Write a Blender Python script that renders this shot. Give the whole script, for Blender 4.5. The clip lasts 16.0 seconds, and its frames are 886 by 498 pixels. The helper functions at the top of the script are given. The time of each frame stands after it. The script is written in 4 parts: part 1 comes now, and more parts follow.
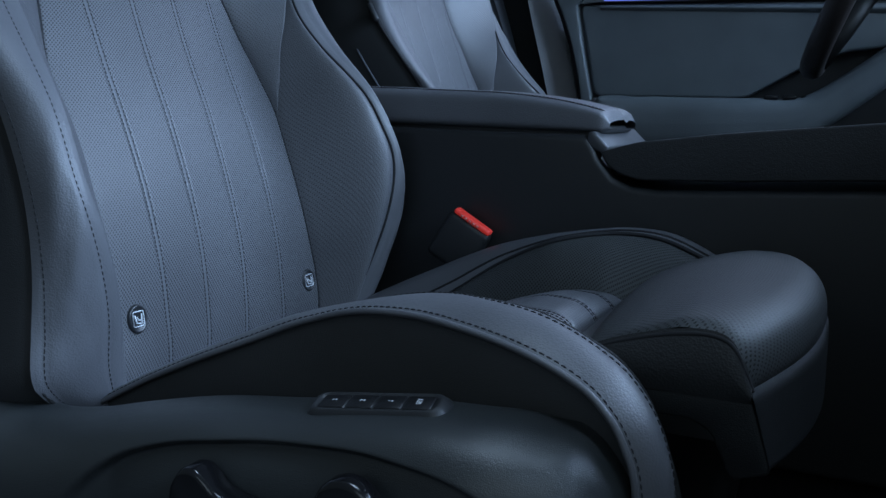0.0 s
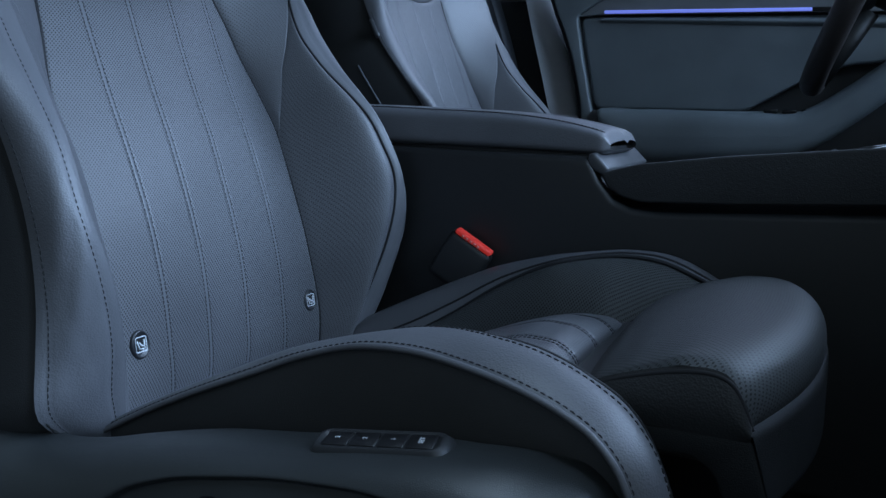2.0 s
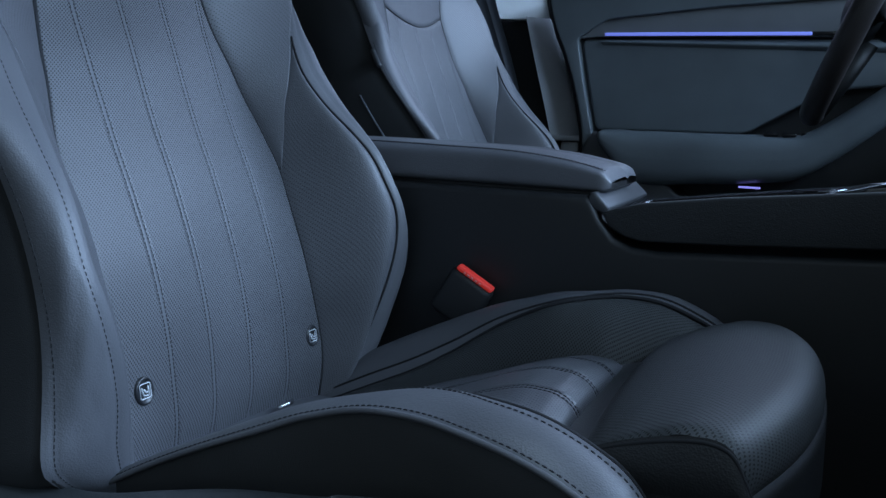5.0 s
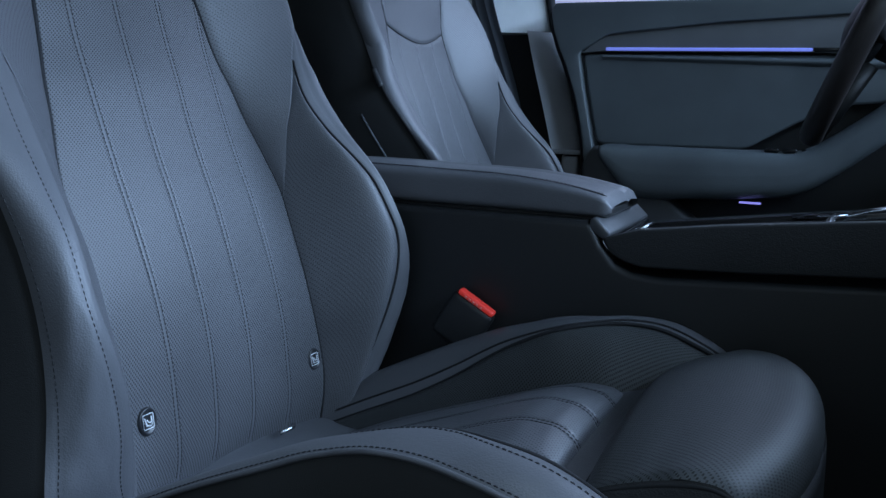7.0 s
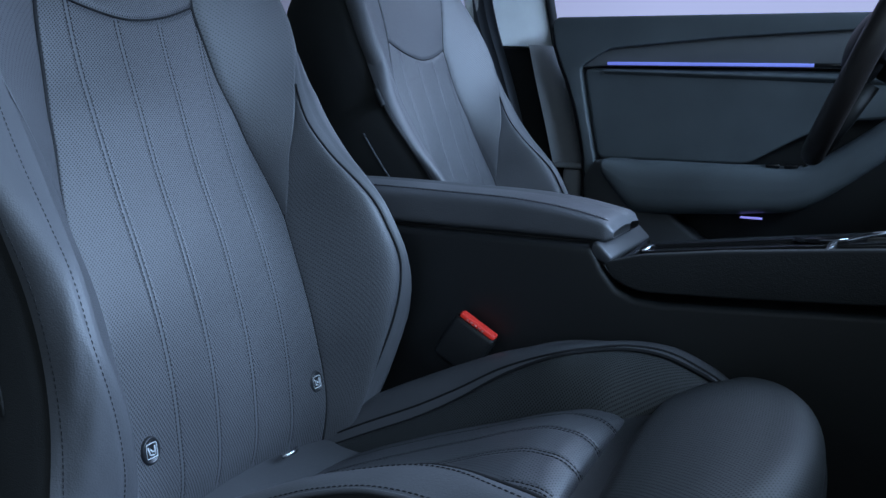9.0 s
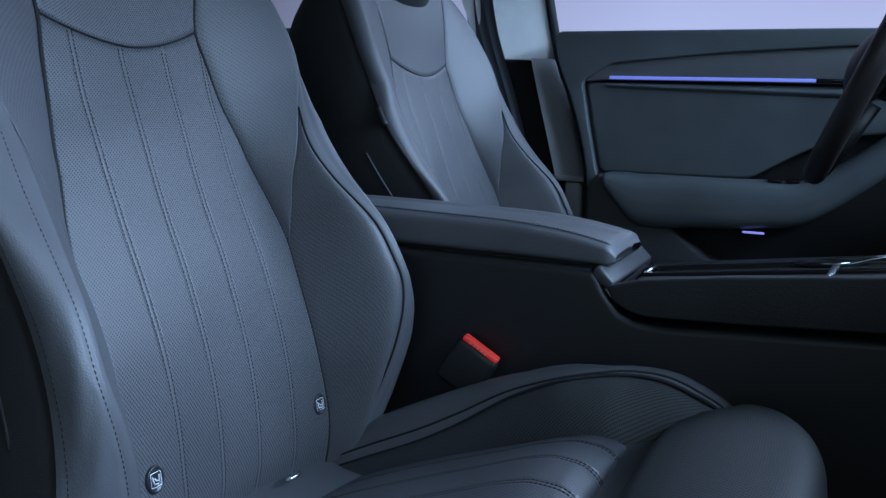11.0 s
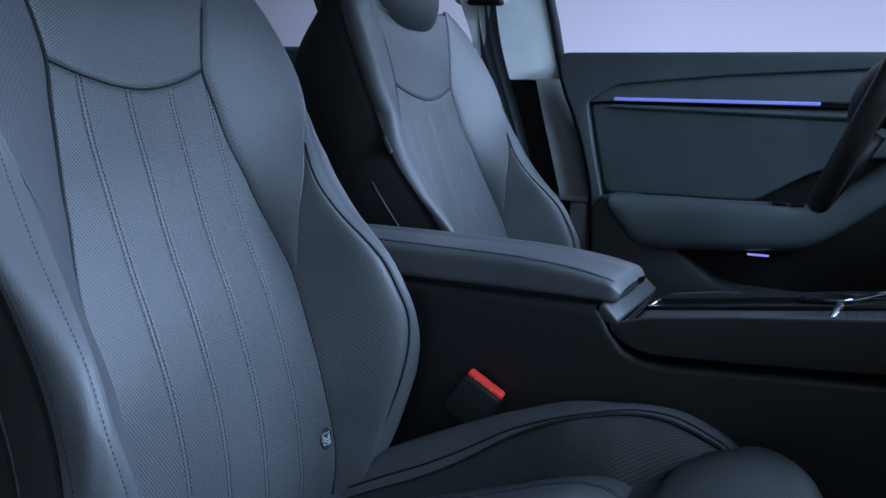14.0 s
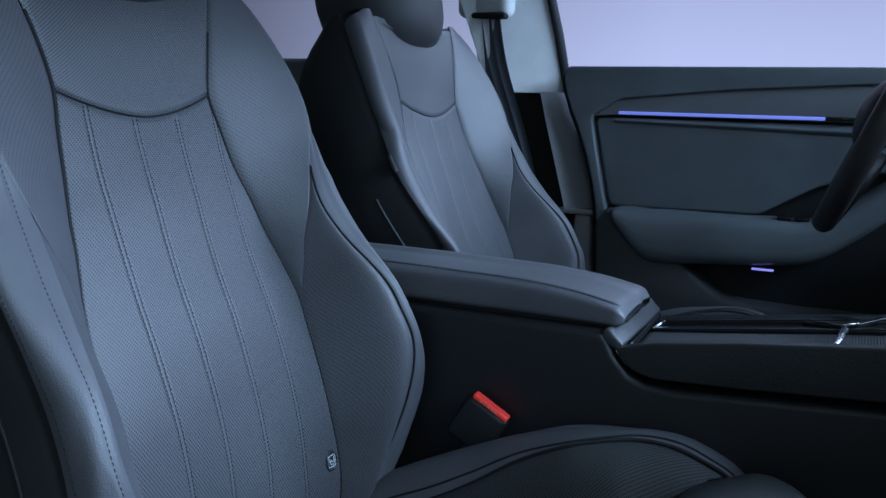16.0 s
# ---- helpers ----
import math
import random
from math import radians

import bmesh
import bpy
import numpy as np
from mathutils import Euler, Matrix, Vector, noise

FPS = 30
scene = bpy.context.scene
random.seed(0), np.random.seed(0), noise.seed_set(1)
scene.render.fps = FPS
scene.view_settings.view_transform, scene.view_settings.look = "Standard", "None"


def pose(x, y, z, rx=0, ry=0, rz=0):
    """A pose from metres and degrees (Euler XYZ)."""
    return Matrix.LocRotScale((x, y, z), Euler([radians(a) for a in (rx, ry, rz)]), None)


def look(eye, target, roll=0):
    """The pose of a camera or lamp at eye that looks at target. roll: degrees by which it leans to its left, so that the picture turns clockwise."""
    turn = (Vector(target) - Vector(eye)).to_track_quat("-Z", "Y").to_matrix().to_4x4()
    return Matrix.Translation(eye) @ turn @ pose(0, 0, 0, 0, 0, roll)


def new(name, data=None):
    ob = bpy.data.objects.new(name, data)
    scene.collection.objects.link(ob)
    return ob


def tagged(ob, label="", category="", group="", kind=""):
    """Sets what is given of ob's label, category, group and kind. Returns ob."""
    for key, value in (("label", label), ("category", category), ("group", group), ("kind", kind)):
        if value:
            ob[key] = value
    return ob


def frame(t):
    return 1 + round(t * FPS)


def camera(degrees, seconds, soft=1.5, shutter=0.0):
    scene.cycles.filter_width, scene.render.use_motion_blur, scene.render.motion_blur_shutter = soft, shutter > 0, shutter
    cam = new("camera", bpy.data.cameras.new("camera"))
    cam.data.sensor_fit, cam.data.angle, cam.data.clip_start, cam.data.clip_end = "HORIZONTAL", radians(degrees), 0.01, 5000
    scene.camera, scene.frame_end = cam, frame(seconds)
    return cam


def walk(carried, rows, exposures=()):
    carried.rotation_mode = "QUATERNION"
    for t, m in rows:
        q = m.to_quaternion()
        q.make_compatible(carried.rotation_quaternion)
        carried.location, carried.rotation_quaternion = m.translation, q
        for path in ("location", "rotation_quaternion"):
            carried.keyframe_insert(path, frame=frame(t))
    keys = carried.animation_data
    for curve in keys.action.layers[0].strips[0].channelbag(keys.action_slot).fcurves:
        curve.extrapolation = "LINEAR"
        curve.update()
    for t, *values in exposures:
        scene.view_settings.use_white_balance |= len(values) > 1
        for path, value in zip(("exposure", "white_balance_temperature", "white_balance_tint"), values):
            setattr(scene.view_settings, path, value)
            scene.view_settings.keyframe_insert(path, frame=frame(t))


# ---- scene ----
# World: x to the car's front, y across to the driver's side, z up from the ground.
cam = camera(54.0, 16.0)
PATH = [
    (0, (-0.1941, -0.1721, 0.6084), (-1.0044, 1.6275, 0.2834), 1.79),
    (0.5, (-0.1947, -0.1723, 0.6136), (-1.0048, 1.6273, 0.2893), 1.81),
    (1, (-0.1953, -0.1724, 0.6198), (-1.0052, 1.6271, 0.2957), 1.82),
    (1.5, (-0.1959, -0.1726, 0.6266), (-1.0057, 1.6269, 0.3026), 1.83),
    (2, (-0.1964, -0.1727, 0.6340), (-1.0062, 1.6268, 0.3098), 1.84),
    (2.5, (-0.1970, -0.1728, 0.6418), (-1.0068, 1.6266, 0.3173), 1.84),
    (3, (-0.1975, -0.1728, 0.6498), (-1.0073, 1.6265, 0.3250), 1.85),
    (3.5, (-0.1980, -0.1729, 0.6579), (-1.0080, 1.6264, 0.3328), 1.86),
    (4, (-0.1986, -0.1729, 0.6661), (-1.0086, 1.6263, 0.3406), 1.86),
    (6.5, (-0.2011, -0.1728, 0.7061), (-1.0129, 1.6256, 0.3801), 1.87),
    (7, (-0.2016, -0.1727, 0.7138), (-1.0139, 1.6255, 0.3879), 1.87),
    (7.5, (-0.2021, -0.1726, 0.7214), (-1.0150, 1.6253, 0.3956), 1.87),
    (8, (-0.2026, -0.1725, 0.7289), (-1.0162, 1.6251, 0.4033), 1.86),
    (8.5, (-0.2031, -0.1724, 0.7363), (-1.0175, 1.6248, 0.4110), 1.86),
    (9, (-0.2036, -0.1723, 0.7437), (-1.0189, 1.6246, 0.4187), 1.86),
    (11.5, (-0.2061, -0.1717, 0.7815), (-1.0271, 1.6226, 0.4569), 1.81),
    (12, (-0.2067, -0.1716, 0.7893), (-1.0290, 1.6221, 0.4645), 1.80),
    (12.5, (-0.2072, -0.1715, 0.7973), (-1.0311, 1.6215, 0.4723), 1.79),
    (13, (-0.2078, -0.1714, 0.8053), (-1.0333, 1.6208, 0.4800), 1.78),
    (13.5, (-0.2083, -0.1713, 0.8134), (-1.0355, 1.6201, 0.4877), 1.76),
    (14, (-0.2089, -0.1711, 0.8215), (-1.0380, 1.6194, 0.4955), 1.75),
    (14.5, (-0.2095, -0.1710, 0.8296), (-1.0405, 1.6185, 0.5032), 1.73),
    (15, (-0.2101, -0.1710, 0.8377), (-1.0432, 1.6176, 0.5108), 1.72),
    (15.5, (-0.2107, -0.1709, 0.8455), (-1.0460, 1.6166, 0.5183), 1.70),
    (16, (-0.2113, -0.1708, 0.8529), (-1.0489, 1.6156, 0.5257), 1.68),
]
walk(cam, [(t, look(eye, target, roll)) for t, eye, target, roll in PATH])

# ---------------------------------------------------------------- light
world = bpy.data.worlds.new("studio_world")
scene.world = world
world.use_nodes = True
wb = world.node_tree.nodes["Background"]
wb.inputs[0].default_value = (0.33, 0.45, 0.56, 1)
wb.inputs[1].default_value = 0.190
scene.view_settings.exposure = 0.0


def softbox(name, eye, target, sx, sy, power, color):
    data = bpy.data.lights.new(name, "AREA")
    data.shape, data.size, data.size_y, data.energy, data.color = "RECTANGLE", sx, sy, power, color
    ob = new(name, data)
    ob.matrix_world = look(eye, target)
    return ob


softbox("studio_softbox_front", (2.4, 2.40, 2.55), (-0.8, 0.8, 0.65), 3.0, 1.3, 218, (0.45, 0.66, 1.0))
# nose and door: unseen fill lamps, added to brighten the passenger-side faces
softbox("fill_softbox_nose", (3.0, 0.1, 2.7), (-0.8, 0.9, 0.65), 2.6, 1.0, 130, (0.455, 0.68, 1.0))
softbox("fill_softbox_door", (0.9, -2.4, 2.0), (-0.7, 0.7, 0.6), 2.4, 1.4, 13, (0.62, 0.82, 1.0))
softbox("studio_softbox_side", (-0.45, 0.18, 2.9), (-0.4, 0.25, 0.45), 1.3, 0.4, 31, (0.52, 0.73, 1.0))
# unseen lamp, added for sheen on leather and armrest
softbox("sheen_softbox_far", (0.3, 3.2, 2.6), (-0.8, 1.3, 0.7), 2.0, 1.2, 30, (0.50, 0.68, 1.0))

# ---------------------------------------------------------------- materials


def nodes_of(name):
    m = bpy.data.materials.new(name)
    m.use_nodes = True
    return m, m.node_tree.nodes, m.node_tree.links, m.node_tree.nodes["Principled BSDF"]


def math_node(n, l, op, a, b=None):
    k = n.new("ShaderNodeMath")
    k.operation = op
    for i, v in enumerate((a, b)):
        if v is None:
            continue
        if isinstance(v, (int, float)):
            k.inputs[i].default_value = v
        else:
            l.new(v, k.inputs[i])
    return k.outputs[0]


def leather(name, color, rough=0.45, grain=700, depth=0.0006, holes=0.0, hole_size=0.23, spec=0.55, dark_holes=0.07, strips=()):
    """Grained leather; holes: spacing of the perforation in metres, laid out in the UV map."""
    m, n, l, b = nodes_of(name)
    tc = n.new("ShaderNodeTexCoord")
    big = n.new("ShaderNodeTexNoise")
    big.inputs["Scale"].default_value, big.inputs["Detail"].default_value = 9, 3
    l.new(tc.outputs["Object"], big.inputs["Vector"])
    vor = n.new("ShaderNodeTexVoronoi")
    vor.inputs["Scale"].default_value = grain
    l.new(tc.outputs["Object"], vor.inputs["Vector"])
    fine = n.new("ShaderNodeTexNoise")
    fine.inputs["Scale"].default_value, fine.inputs["Detail"].default_value = grain * 0.35, 4
    l.new(tc.outputs["Object"], fine.inputs["Vector"])
    ramp = n.new("ShaderNodeMapRange")
    ramp.inputs[1].default_value, ramp.inputs[2].default_value = 0.3, 0.7
    ramp.inputs[3].default_value, ramp.inputs[4].default_value = 0.88, 1.1
    l.new(big.outputs[0], ramp.inputs[0])
    mix = n.new("ShaderNodeMix")
    mix.data_type, mix.blend_type = "RGBA", "MULTIPLY"
    mix.inputs[0].default_value = 1
    mix.inputs[6].default_value = (*color, 1)
    l.new(ramp.outputs[0], mix.inputs[7])
    height = math_node(n, l, "ADD", vor.outputs["Distance"], fine.outputs[0])
    col = mix.outputs[2]
    bump = n.new("ShaderNodeBump")
    bump.inputs["Strength"].default_value, bump.inputs["Distance"].default_value = 0.6, depth
    if holes:
        uv = n.new("ShaderNodeUVMap")
        sep = n.new("ShaderNodeSeparateXYZ")
        l.new(uv.outputs[0], sep.inputs[0])
        # the rows of holes run a little aslant
        slant = math_node(n, l, "SUBTRACT", sep.outputs[0], math_node(n, l, "MULTIPLY", sep.outputs[1], 0.30))
        axes = (slant, sep.outputs[1])
        masks = []
        for off in (0.0, 0.5):
            d2 = None
            for ax, pitch in ((0, holes), (1, holes * 1.12)):
                v = math_node(n, l, "ADD", math_node(n, l, "MULTIPLY", axes[ax], 1 / pitch), off + 100)
                v = math_node(n, l, "SUBTRACT", math_node(n, l, "FRACT", v), 0.5)
                v = math_node(n, l, "MULTIPLY", v, pitch / holes)
                v = math_node(n, l, "MULTIPLY", v, v)
                d2 = v if d2 is None else math_node(n, l, "ADD", d2, v)
            masks.append(math_node(n, l, "LESS_THAN", d2, hole_size ** 2))
        mask = math_node(n, l, "MAXIMUM", masks[0], masks[1])
        for k in strips:
            away = math_node(n, l, "ABSOLUTE", math_node(n, l, "SUBTRACT", sep.outputs[0], k))
            mask = math_node(n, l, "MULTIPLY", mask, math_node(n, l, "GREATER_THAN", away, 0.0018))
        dark = n.new("ShaderNodeMix")
        dark.data_type = "RGBA"
        l.new(mask, dark.inputs[0])
        l.new(col, dark.inputs[6])
        dark.inputs[7].default_value = (*[c * dark_holes for c in color], 1)
        col = dark.outputs[2]
    l.new(height, bump.inputs["Height"])
    l.new(bump.outputs[0], b.inputs["Normal"])
    l.new(col, b.inputs["Base Color"])
    rr = n.new("ShaderNodeMapRange")
    rr.inputs[3].default_value, rr.inputs[4].default_value = rough - 0.06, rough + 0.08
    l.new(big.outputs[0], rr.inputs[0])
    l.new(rr.outputs[0], b.inputs["Roughness"])
    b.inputs["Specular IOR Level"].default_value = spec
    return m


def plain(name, color, rough=0.5, metal=0.0, grain=0.0, depth=0.0003, emit=None, power=0.0, spec=0.5):
    m, n, l, b = nodes_of(name)
    tc = n.new("ShaderNodeTexCoord")
    big = n.new("ShaderNodeTexNoise")
    big.inputs["Scale"].default_value, big.inputs["Detail"].default_value = 14, 4
    l.new(tc.outputs["Object"], big.inputs["Vector"])
    ramp = n.new("ShaderNodeMapRange")
    ramp.inputs[3].default_value, ramp.inputs[4].default_value = 0.86, 1.14
    l.new(big.outputs[0], ramp.inputs[0])
    mix = n.new("ShaderNodeMix")
    mix.data_type, mix.blend_type = "RGBA", "MULTIPLY"
    mix.inputs[0].default_value = 1
    mix.inputs[6].default_value = (*color, 1)
    l.new(ramp.outputs[0], mix.inputs[7])
    l.new(mix.outputs[2], b.inputs["Base Color"])
    b.inputs["Roughness"].default_value, b.inputs["Metallic"].default_value = rough, metal
    b.inputs["Specular IOR Level"].default_value = spec
    if grain:
        vor = n.new("ShaderNodeTexVoronoi")
        vor.inputs["Scale"].default_value = grain
        l.new(tc.outputs["Object"], vor.inputs["Vector"])
        bump = n.new("ShaderNodeBump")
        bump.inputs["Strength"].default_value, bump.inputs["Distance"].default_value = 0.6, depth
        l.new(vor.outputs["Distance"], bump.inputs["Height"])
        l.new(bump.outputs[0], b.inputs["Normal"])
    if emit:
        b.inputs["Emission Color"].default_value, b.inputs["Emission Strength"].default_value = (*emit, 1), power
    return m


GREY = (0.112, 0.114, 0.124)
FLUTES = (-0.097, -0.033, 0.034, 0.103)   # stitched strips of the centre panels
M_leather = leather("grey_leather", GREY, 0.44, 620, 0.00030)
M_perf = leather("perforated_grey_leather", GREY, 0.46, 700, 0.0002, 0.0041, 0.225, dark_holes=0.08, strips=FLUTES)
M_perf_soft = leather("softly_pricked_grey_leather", GREY, 0.46, 600, 0.0004, 0.0046, 0.16, dark_holes=0.4)
# same grey leather; colour darkened for shade on thigh pad and cushion bolsters
SHADED_GREY = (0.058, 0.062, 0.063)
M_perf_shaded = leather("finely_perforated_shaded_leather", SHADED_GREY, 0.50, 700, 0.0002, 0.0048, 0.20, dark_holes=0.06, spec=0.4)
M_headrest = leather("dark_headrest_leather", (0.058, 0.060, 0.062), 0.52, 620, 0.0003, spec=0.35)
M_perf_cushion = leather("perforated_cushion_leather", GREY, 0.42, 700, 0.0002, 0.0048, 0.17, dark_holes=0.2, strips=FLUTES)
M_black_leather = leather("black_leather", (0.026, 0.0265, 0.027), 0.55, 600, 0.0005, spec=0.3)
M_side = leather("black_side_cloth", (0.030, 0.0305, 0.031), 0.7, 900, 0.0003, spec=0.25)
M_dark_cloth = leather("dark_side_cloth", (0.080, 0.081, 0.083), 0.65, 900, 0.0003, 0.0, 0.2, 0.3)
M_seam_thread = plain("grey_thread", (0.034, 0.035, 0.038), 0.7, spec=0.2)
M_thread = plain("dark_thread", (0.020, 0.0205, 0.022), 0.75, spec=0.2)
M_tag = plain("grey_tag_plastic", (0.022, 0.023, 0.026), 0.35)
M_groove = plain("dark_seam", (0.012, 0.012, 0.014), 0.8)
M_plastic = plain("grained_black_plastic", (0.026, 0.027, 0.029), 0.40, 0, 1500, 0.00012, spec=0.5)
M_shield = leather("grained_shield_plastic", (0.026, 0.029, 0.030), 0.37, 1300, 0.00022, spec=0.8)
M_soft = plain("soft_black_plastic", (0.013, 0.0133, 0.0138), 0.48, 0, 1100, 0.0002, spec=0.5)
M_base = plain("matt_black_plastic", (0.011, 0.012, 0.0125), 0.6, 0, 900, 0.0003, spec=0.3)
M_key = plain("black_key", (0.010, 0.010, 0.011), 0.42)
M_gloss = plain("piano_black", (0.008, 0.008, 0.009), 0.18)
M_chrome = plain("satin_chrome", (0.62, 0.63, 0.65), 0.22, 1.0)
M_chrome_dark = plain("satin_grey_metal", (0.075, 0.077, 0.082), 0.45, 0.4)
M_white = plain("pale_pillar_trim", (0.78, 0.79, 0.78), 0.65, 0, 1400, 0.0002)
M_grey_trim = plain("dark_grey_trim", (0.15, 0.155, 0.16), 0.6, 0, 1200, 0.0003)
M_pillar_low = plain("grey_pillar_trim", (0.36, 0.37, 0.385), 0.6, 0, 1200, 0.0003)
M_door = leather("dark_door_skin", (0.121, 0.139, 0.147), 0.5, 800, 0.0004)
M_red = plain("red_buckle_button", (0.75, 0.055, 0.045), 0.4, emit=(1.0, 0.05, 0.03), power=0.16)
M_print_red = plain("pale_red_print", (0.8, 0.25, 0.22), 0.5)
M_mark = plain("white_print", (0.7, 0.72, 0.75), 0.5)
M_tray = plain("ribbed_tray_rubber", (0.022, 0.023, 0.025), 0.55, spec=0.35)
M_low_door = leather("dark_grey_lower_door", (0.060, 0.062, 0.066), 0.6, 800, 0.0003)
M_belt = plain("dark_belt_webbing", (0.115, 0.125, 0.145), 0.6, 0, 700, 0.0004)
M_rim = leather("steering_rim_leather", (0.034, 0.028, 0.026), 0.40, 700, 0.0004)
M_carpet = plain("black_carpet", (0.012, 0.012, 0.013), 0.95, 0, 500, 0.002, spec=0.1)
M_strip = plain("blue_light_strip", (0.2, 0.25, 0.6), 0.4, emit=(0.20, 0.27, 1.0), power=0.6)
M_lamp = plain("violet_door_lamp", (0.5, 0.5, 0.9), 0.4, emit=(0.30, 0.28, 1.0), power=0.75)
M_ground = plain("studio_floor", (0.10, 0.10, 0.11), 0.6)
M_wall, wn, wl, wbsdf = nodes_of("glowing_studio_wall")
# the wall glows in place of studio light on it, dimmer rearwards and upwards
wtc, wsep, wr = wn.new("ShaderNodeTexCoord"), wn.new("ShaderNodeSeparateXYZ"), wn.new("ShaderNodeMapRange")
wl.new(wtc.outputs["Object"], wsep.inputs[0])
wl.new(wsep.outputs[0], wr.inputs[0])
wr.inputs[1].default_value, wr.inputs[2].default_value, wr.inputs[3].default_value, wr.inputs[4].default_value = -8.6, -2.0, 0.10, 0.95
wbsdf.inputs["Base Color"].default_value, wbsdf.inputs["Roughness"].default_value = (0.55, 0.56, 0.66, 1), 0.8
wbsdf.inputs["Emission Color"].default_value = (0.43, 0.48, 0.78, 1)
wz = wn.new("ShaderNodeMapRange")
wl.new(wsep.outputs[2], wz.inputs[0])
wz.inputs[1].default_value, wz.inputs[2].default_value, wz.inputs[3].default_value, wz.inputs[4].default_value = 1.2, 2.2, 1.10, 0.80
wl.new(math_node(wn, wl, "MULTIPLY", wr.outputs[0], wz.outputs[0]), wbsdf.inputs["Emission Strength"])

# ---------------------------------------------------------------- mesh helpers


def part(name, bm, material, parent=None, label="", smooth=True):
    me = bpy.data.meshes.new(name)
    if smooth:
        for f in bm.faces:
            f.smooth = True
    bm.to_mesh(me)
    bm.free()
    me.materials.append(material)
    ob = new(name, me)
    if parent:
        ob.parent = parent
    if label:
        ob["label"] = label
    return ob


def thing(name, label, category, group="", kind=""):
    return tagged(new(name), label, category, group, kind)


def curve(rows):
    """A smooth curve through rows of (x, value, ...); gives the values at x."""
    xs = np.array([r[0] for r in rows], float)
    ys = np.array([r[1:] for r in rows], float)
    tan = np.gradient(ys, xs, axis=0)

    def f(x):
        x = min(max(x, xs[0]), xs[-1])
        i = min(max(int(np.searchsorted(xs, x)) - 1, 0), len(xs) - 2)
        h = xs[i + 1] - xs[i]
        t = (x - xs[i]) / h
        v = ((2 * t ** 3 - 3 * t ** 2 + 1) * ys[i] + (t ** 3 - 2 * t ** 2 + t) * h * tan[i]
             + (3 * t ** 2 - 2 * t ** 3) * ys[i + 1] + (t ** 3 - t ** 2) * h * tan[i + 1])
        return v if len(v) > 1 else float(v[0])
    return f


def sheet(fn, na, nb, uv=None, close_b=False):
    """A grid of fn(a, b), a and b from 0 to 1; uv(a, b) in metres."""
    bm = bmesh.new()
    layer = bm.loops.layers.uv.new("UVMap")
    g = [[bm.verts.new(fn(i / na, j / nb)) for j in range(nb + 1)] for i in range(na + 1)]
    for i in range(na):
        for j in range(nb):
            f = bm.faces.new((g[i][j], g[i + 1][j], g[i + 1][j + 1], g[i][j + 1]))
            if uv:
                for lp, (p, q) in zip(f.loops, ((i, j), (i + 1, j), (i + 1, j + 1), (i, j + 1))):
                    lp[layer].uv = uv(p / na, q / nb)
    bmesh.ops.recalc_face_normals(bm, faces=bm.faces)
    return bm


def tube(pts, r, n=8, bm=None, flat=1.0):
    bm = bm or bmesh.new()
    pts = [Vector(p) for p in pts]
    rings = []
    for i, p in enumerate(pts):
        d = (pts[min(i + 1, len(pts) - 1)] - pts[max(i - 1, 0)]).normalized()
        side = d.cross(Vector((0.13, 0.2, 1))).normalized()
        up = side.cross(d)
        rr = r(i / (len(pts) - 1)) if callable(r) else r
        rings.append([bm.verts.new(p + side * math.cos(2 * math.pi * k / n) * rr + up * math.sin(2 * math.pi * k / n) * rr * flat) for k in range(n)])
    for a, b in zip(rings[:-1], rings[1:]):
        for k in range(n):
            bm.faces.new((a[k], a[(k + 1) % n], b[(k + 1) % n], b[k]))
    bm.faces.new(rings[0][::-1])
    bm.faces.new(rings[-1])
    bmesh.ops.recalc_face_normals(bm, faces=bm.faces)
    return bm


def dashes(pts, up, length=0.0032, gap=0.0014, width=0.0016, tall=0.0004):
    """Single stitches laid along a line of points; up: the way out of the surface at each point."""
    bm = bmesh.new()
    pts = [Vector(p) for p in pts]
    run = [0.0]
    for a, b in zip(pts[:-1], pts[1:]):
        run.append(run[-1] + (b - a).length)
    total, s = run[-1], 0.0
    comps = np.array([tuple(p) for p in pts])
    ups = np.array([tuple(u) for u in up])

    def at(d):
        return Vector([np.interp(d, run, comps[:, k]) for k in range(3)]), Vector([np.interp(d, run, ups[:, k]) for k in range(3)]).normalized()
    while s + length < total:
        (a, n1), (b, n2) = at(s), at(s + length)
        d = (b - a).normalized()
        side = d.cross(n1).normalized() * width * 0.5
        mid = (a + b) / 2 + n1 * tall
        v = [bm.verts.new(p) for p in (a + side, a - side, mid - side, mid + side, b + side, b - side)]
        w = [bm.verts.new(p - n1 * tall) for p in (a + side, a - side, b - side, b + side)]
        bm.faces.new((v[0], v[1], v[2], v[3]))
        bm.faces.new((v[3], v[2], v[5], v[4]))
        bm.faces.new((w[0], v[0], v[3], v[4], w[3]))
        bm.faces.new((w[1], w[2], v[5], v[2], v[1]))
        s += length + gap
    return bm


def rbox(x0, x1, y0, y1, z0, z1, r=0.006, seg=3, m=None):
    bm = bmesh.new()
    bmesh.ops.create_cube(bm, size=1)
    for v in bm.verts:
        v.co = Vector((x0 + (v.co.x + 0.5) * (x1 - x0), y0 + (v.co.y + 0.5) * (y1 - y0), z0 + (v.co.z + 0.5) * (z1 - z0)))
    if r:
        bmesh.ops.bevel(bm, geom=bm.edges[:], offset=r, segments=seg, profile=0.5, affect="EDGES")
    if m:
        bmesh.ops.transform(bm, matrix=m, verts=bm.verts)
    return bm


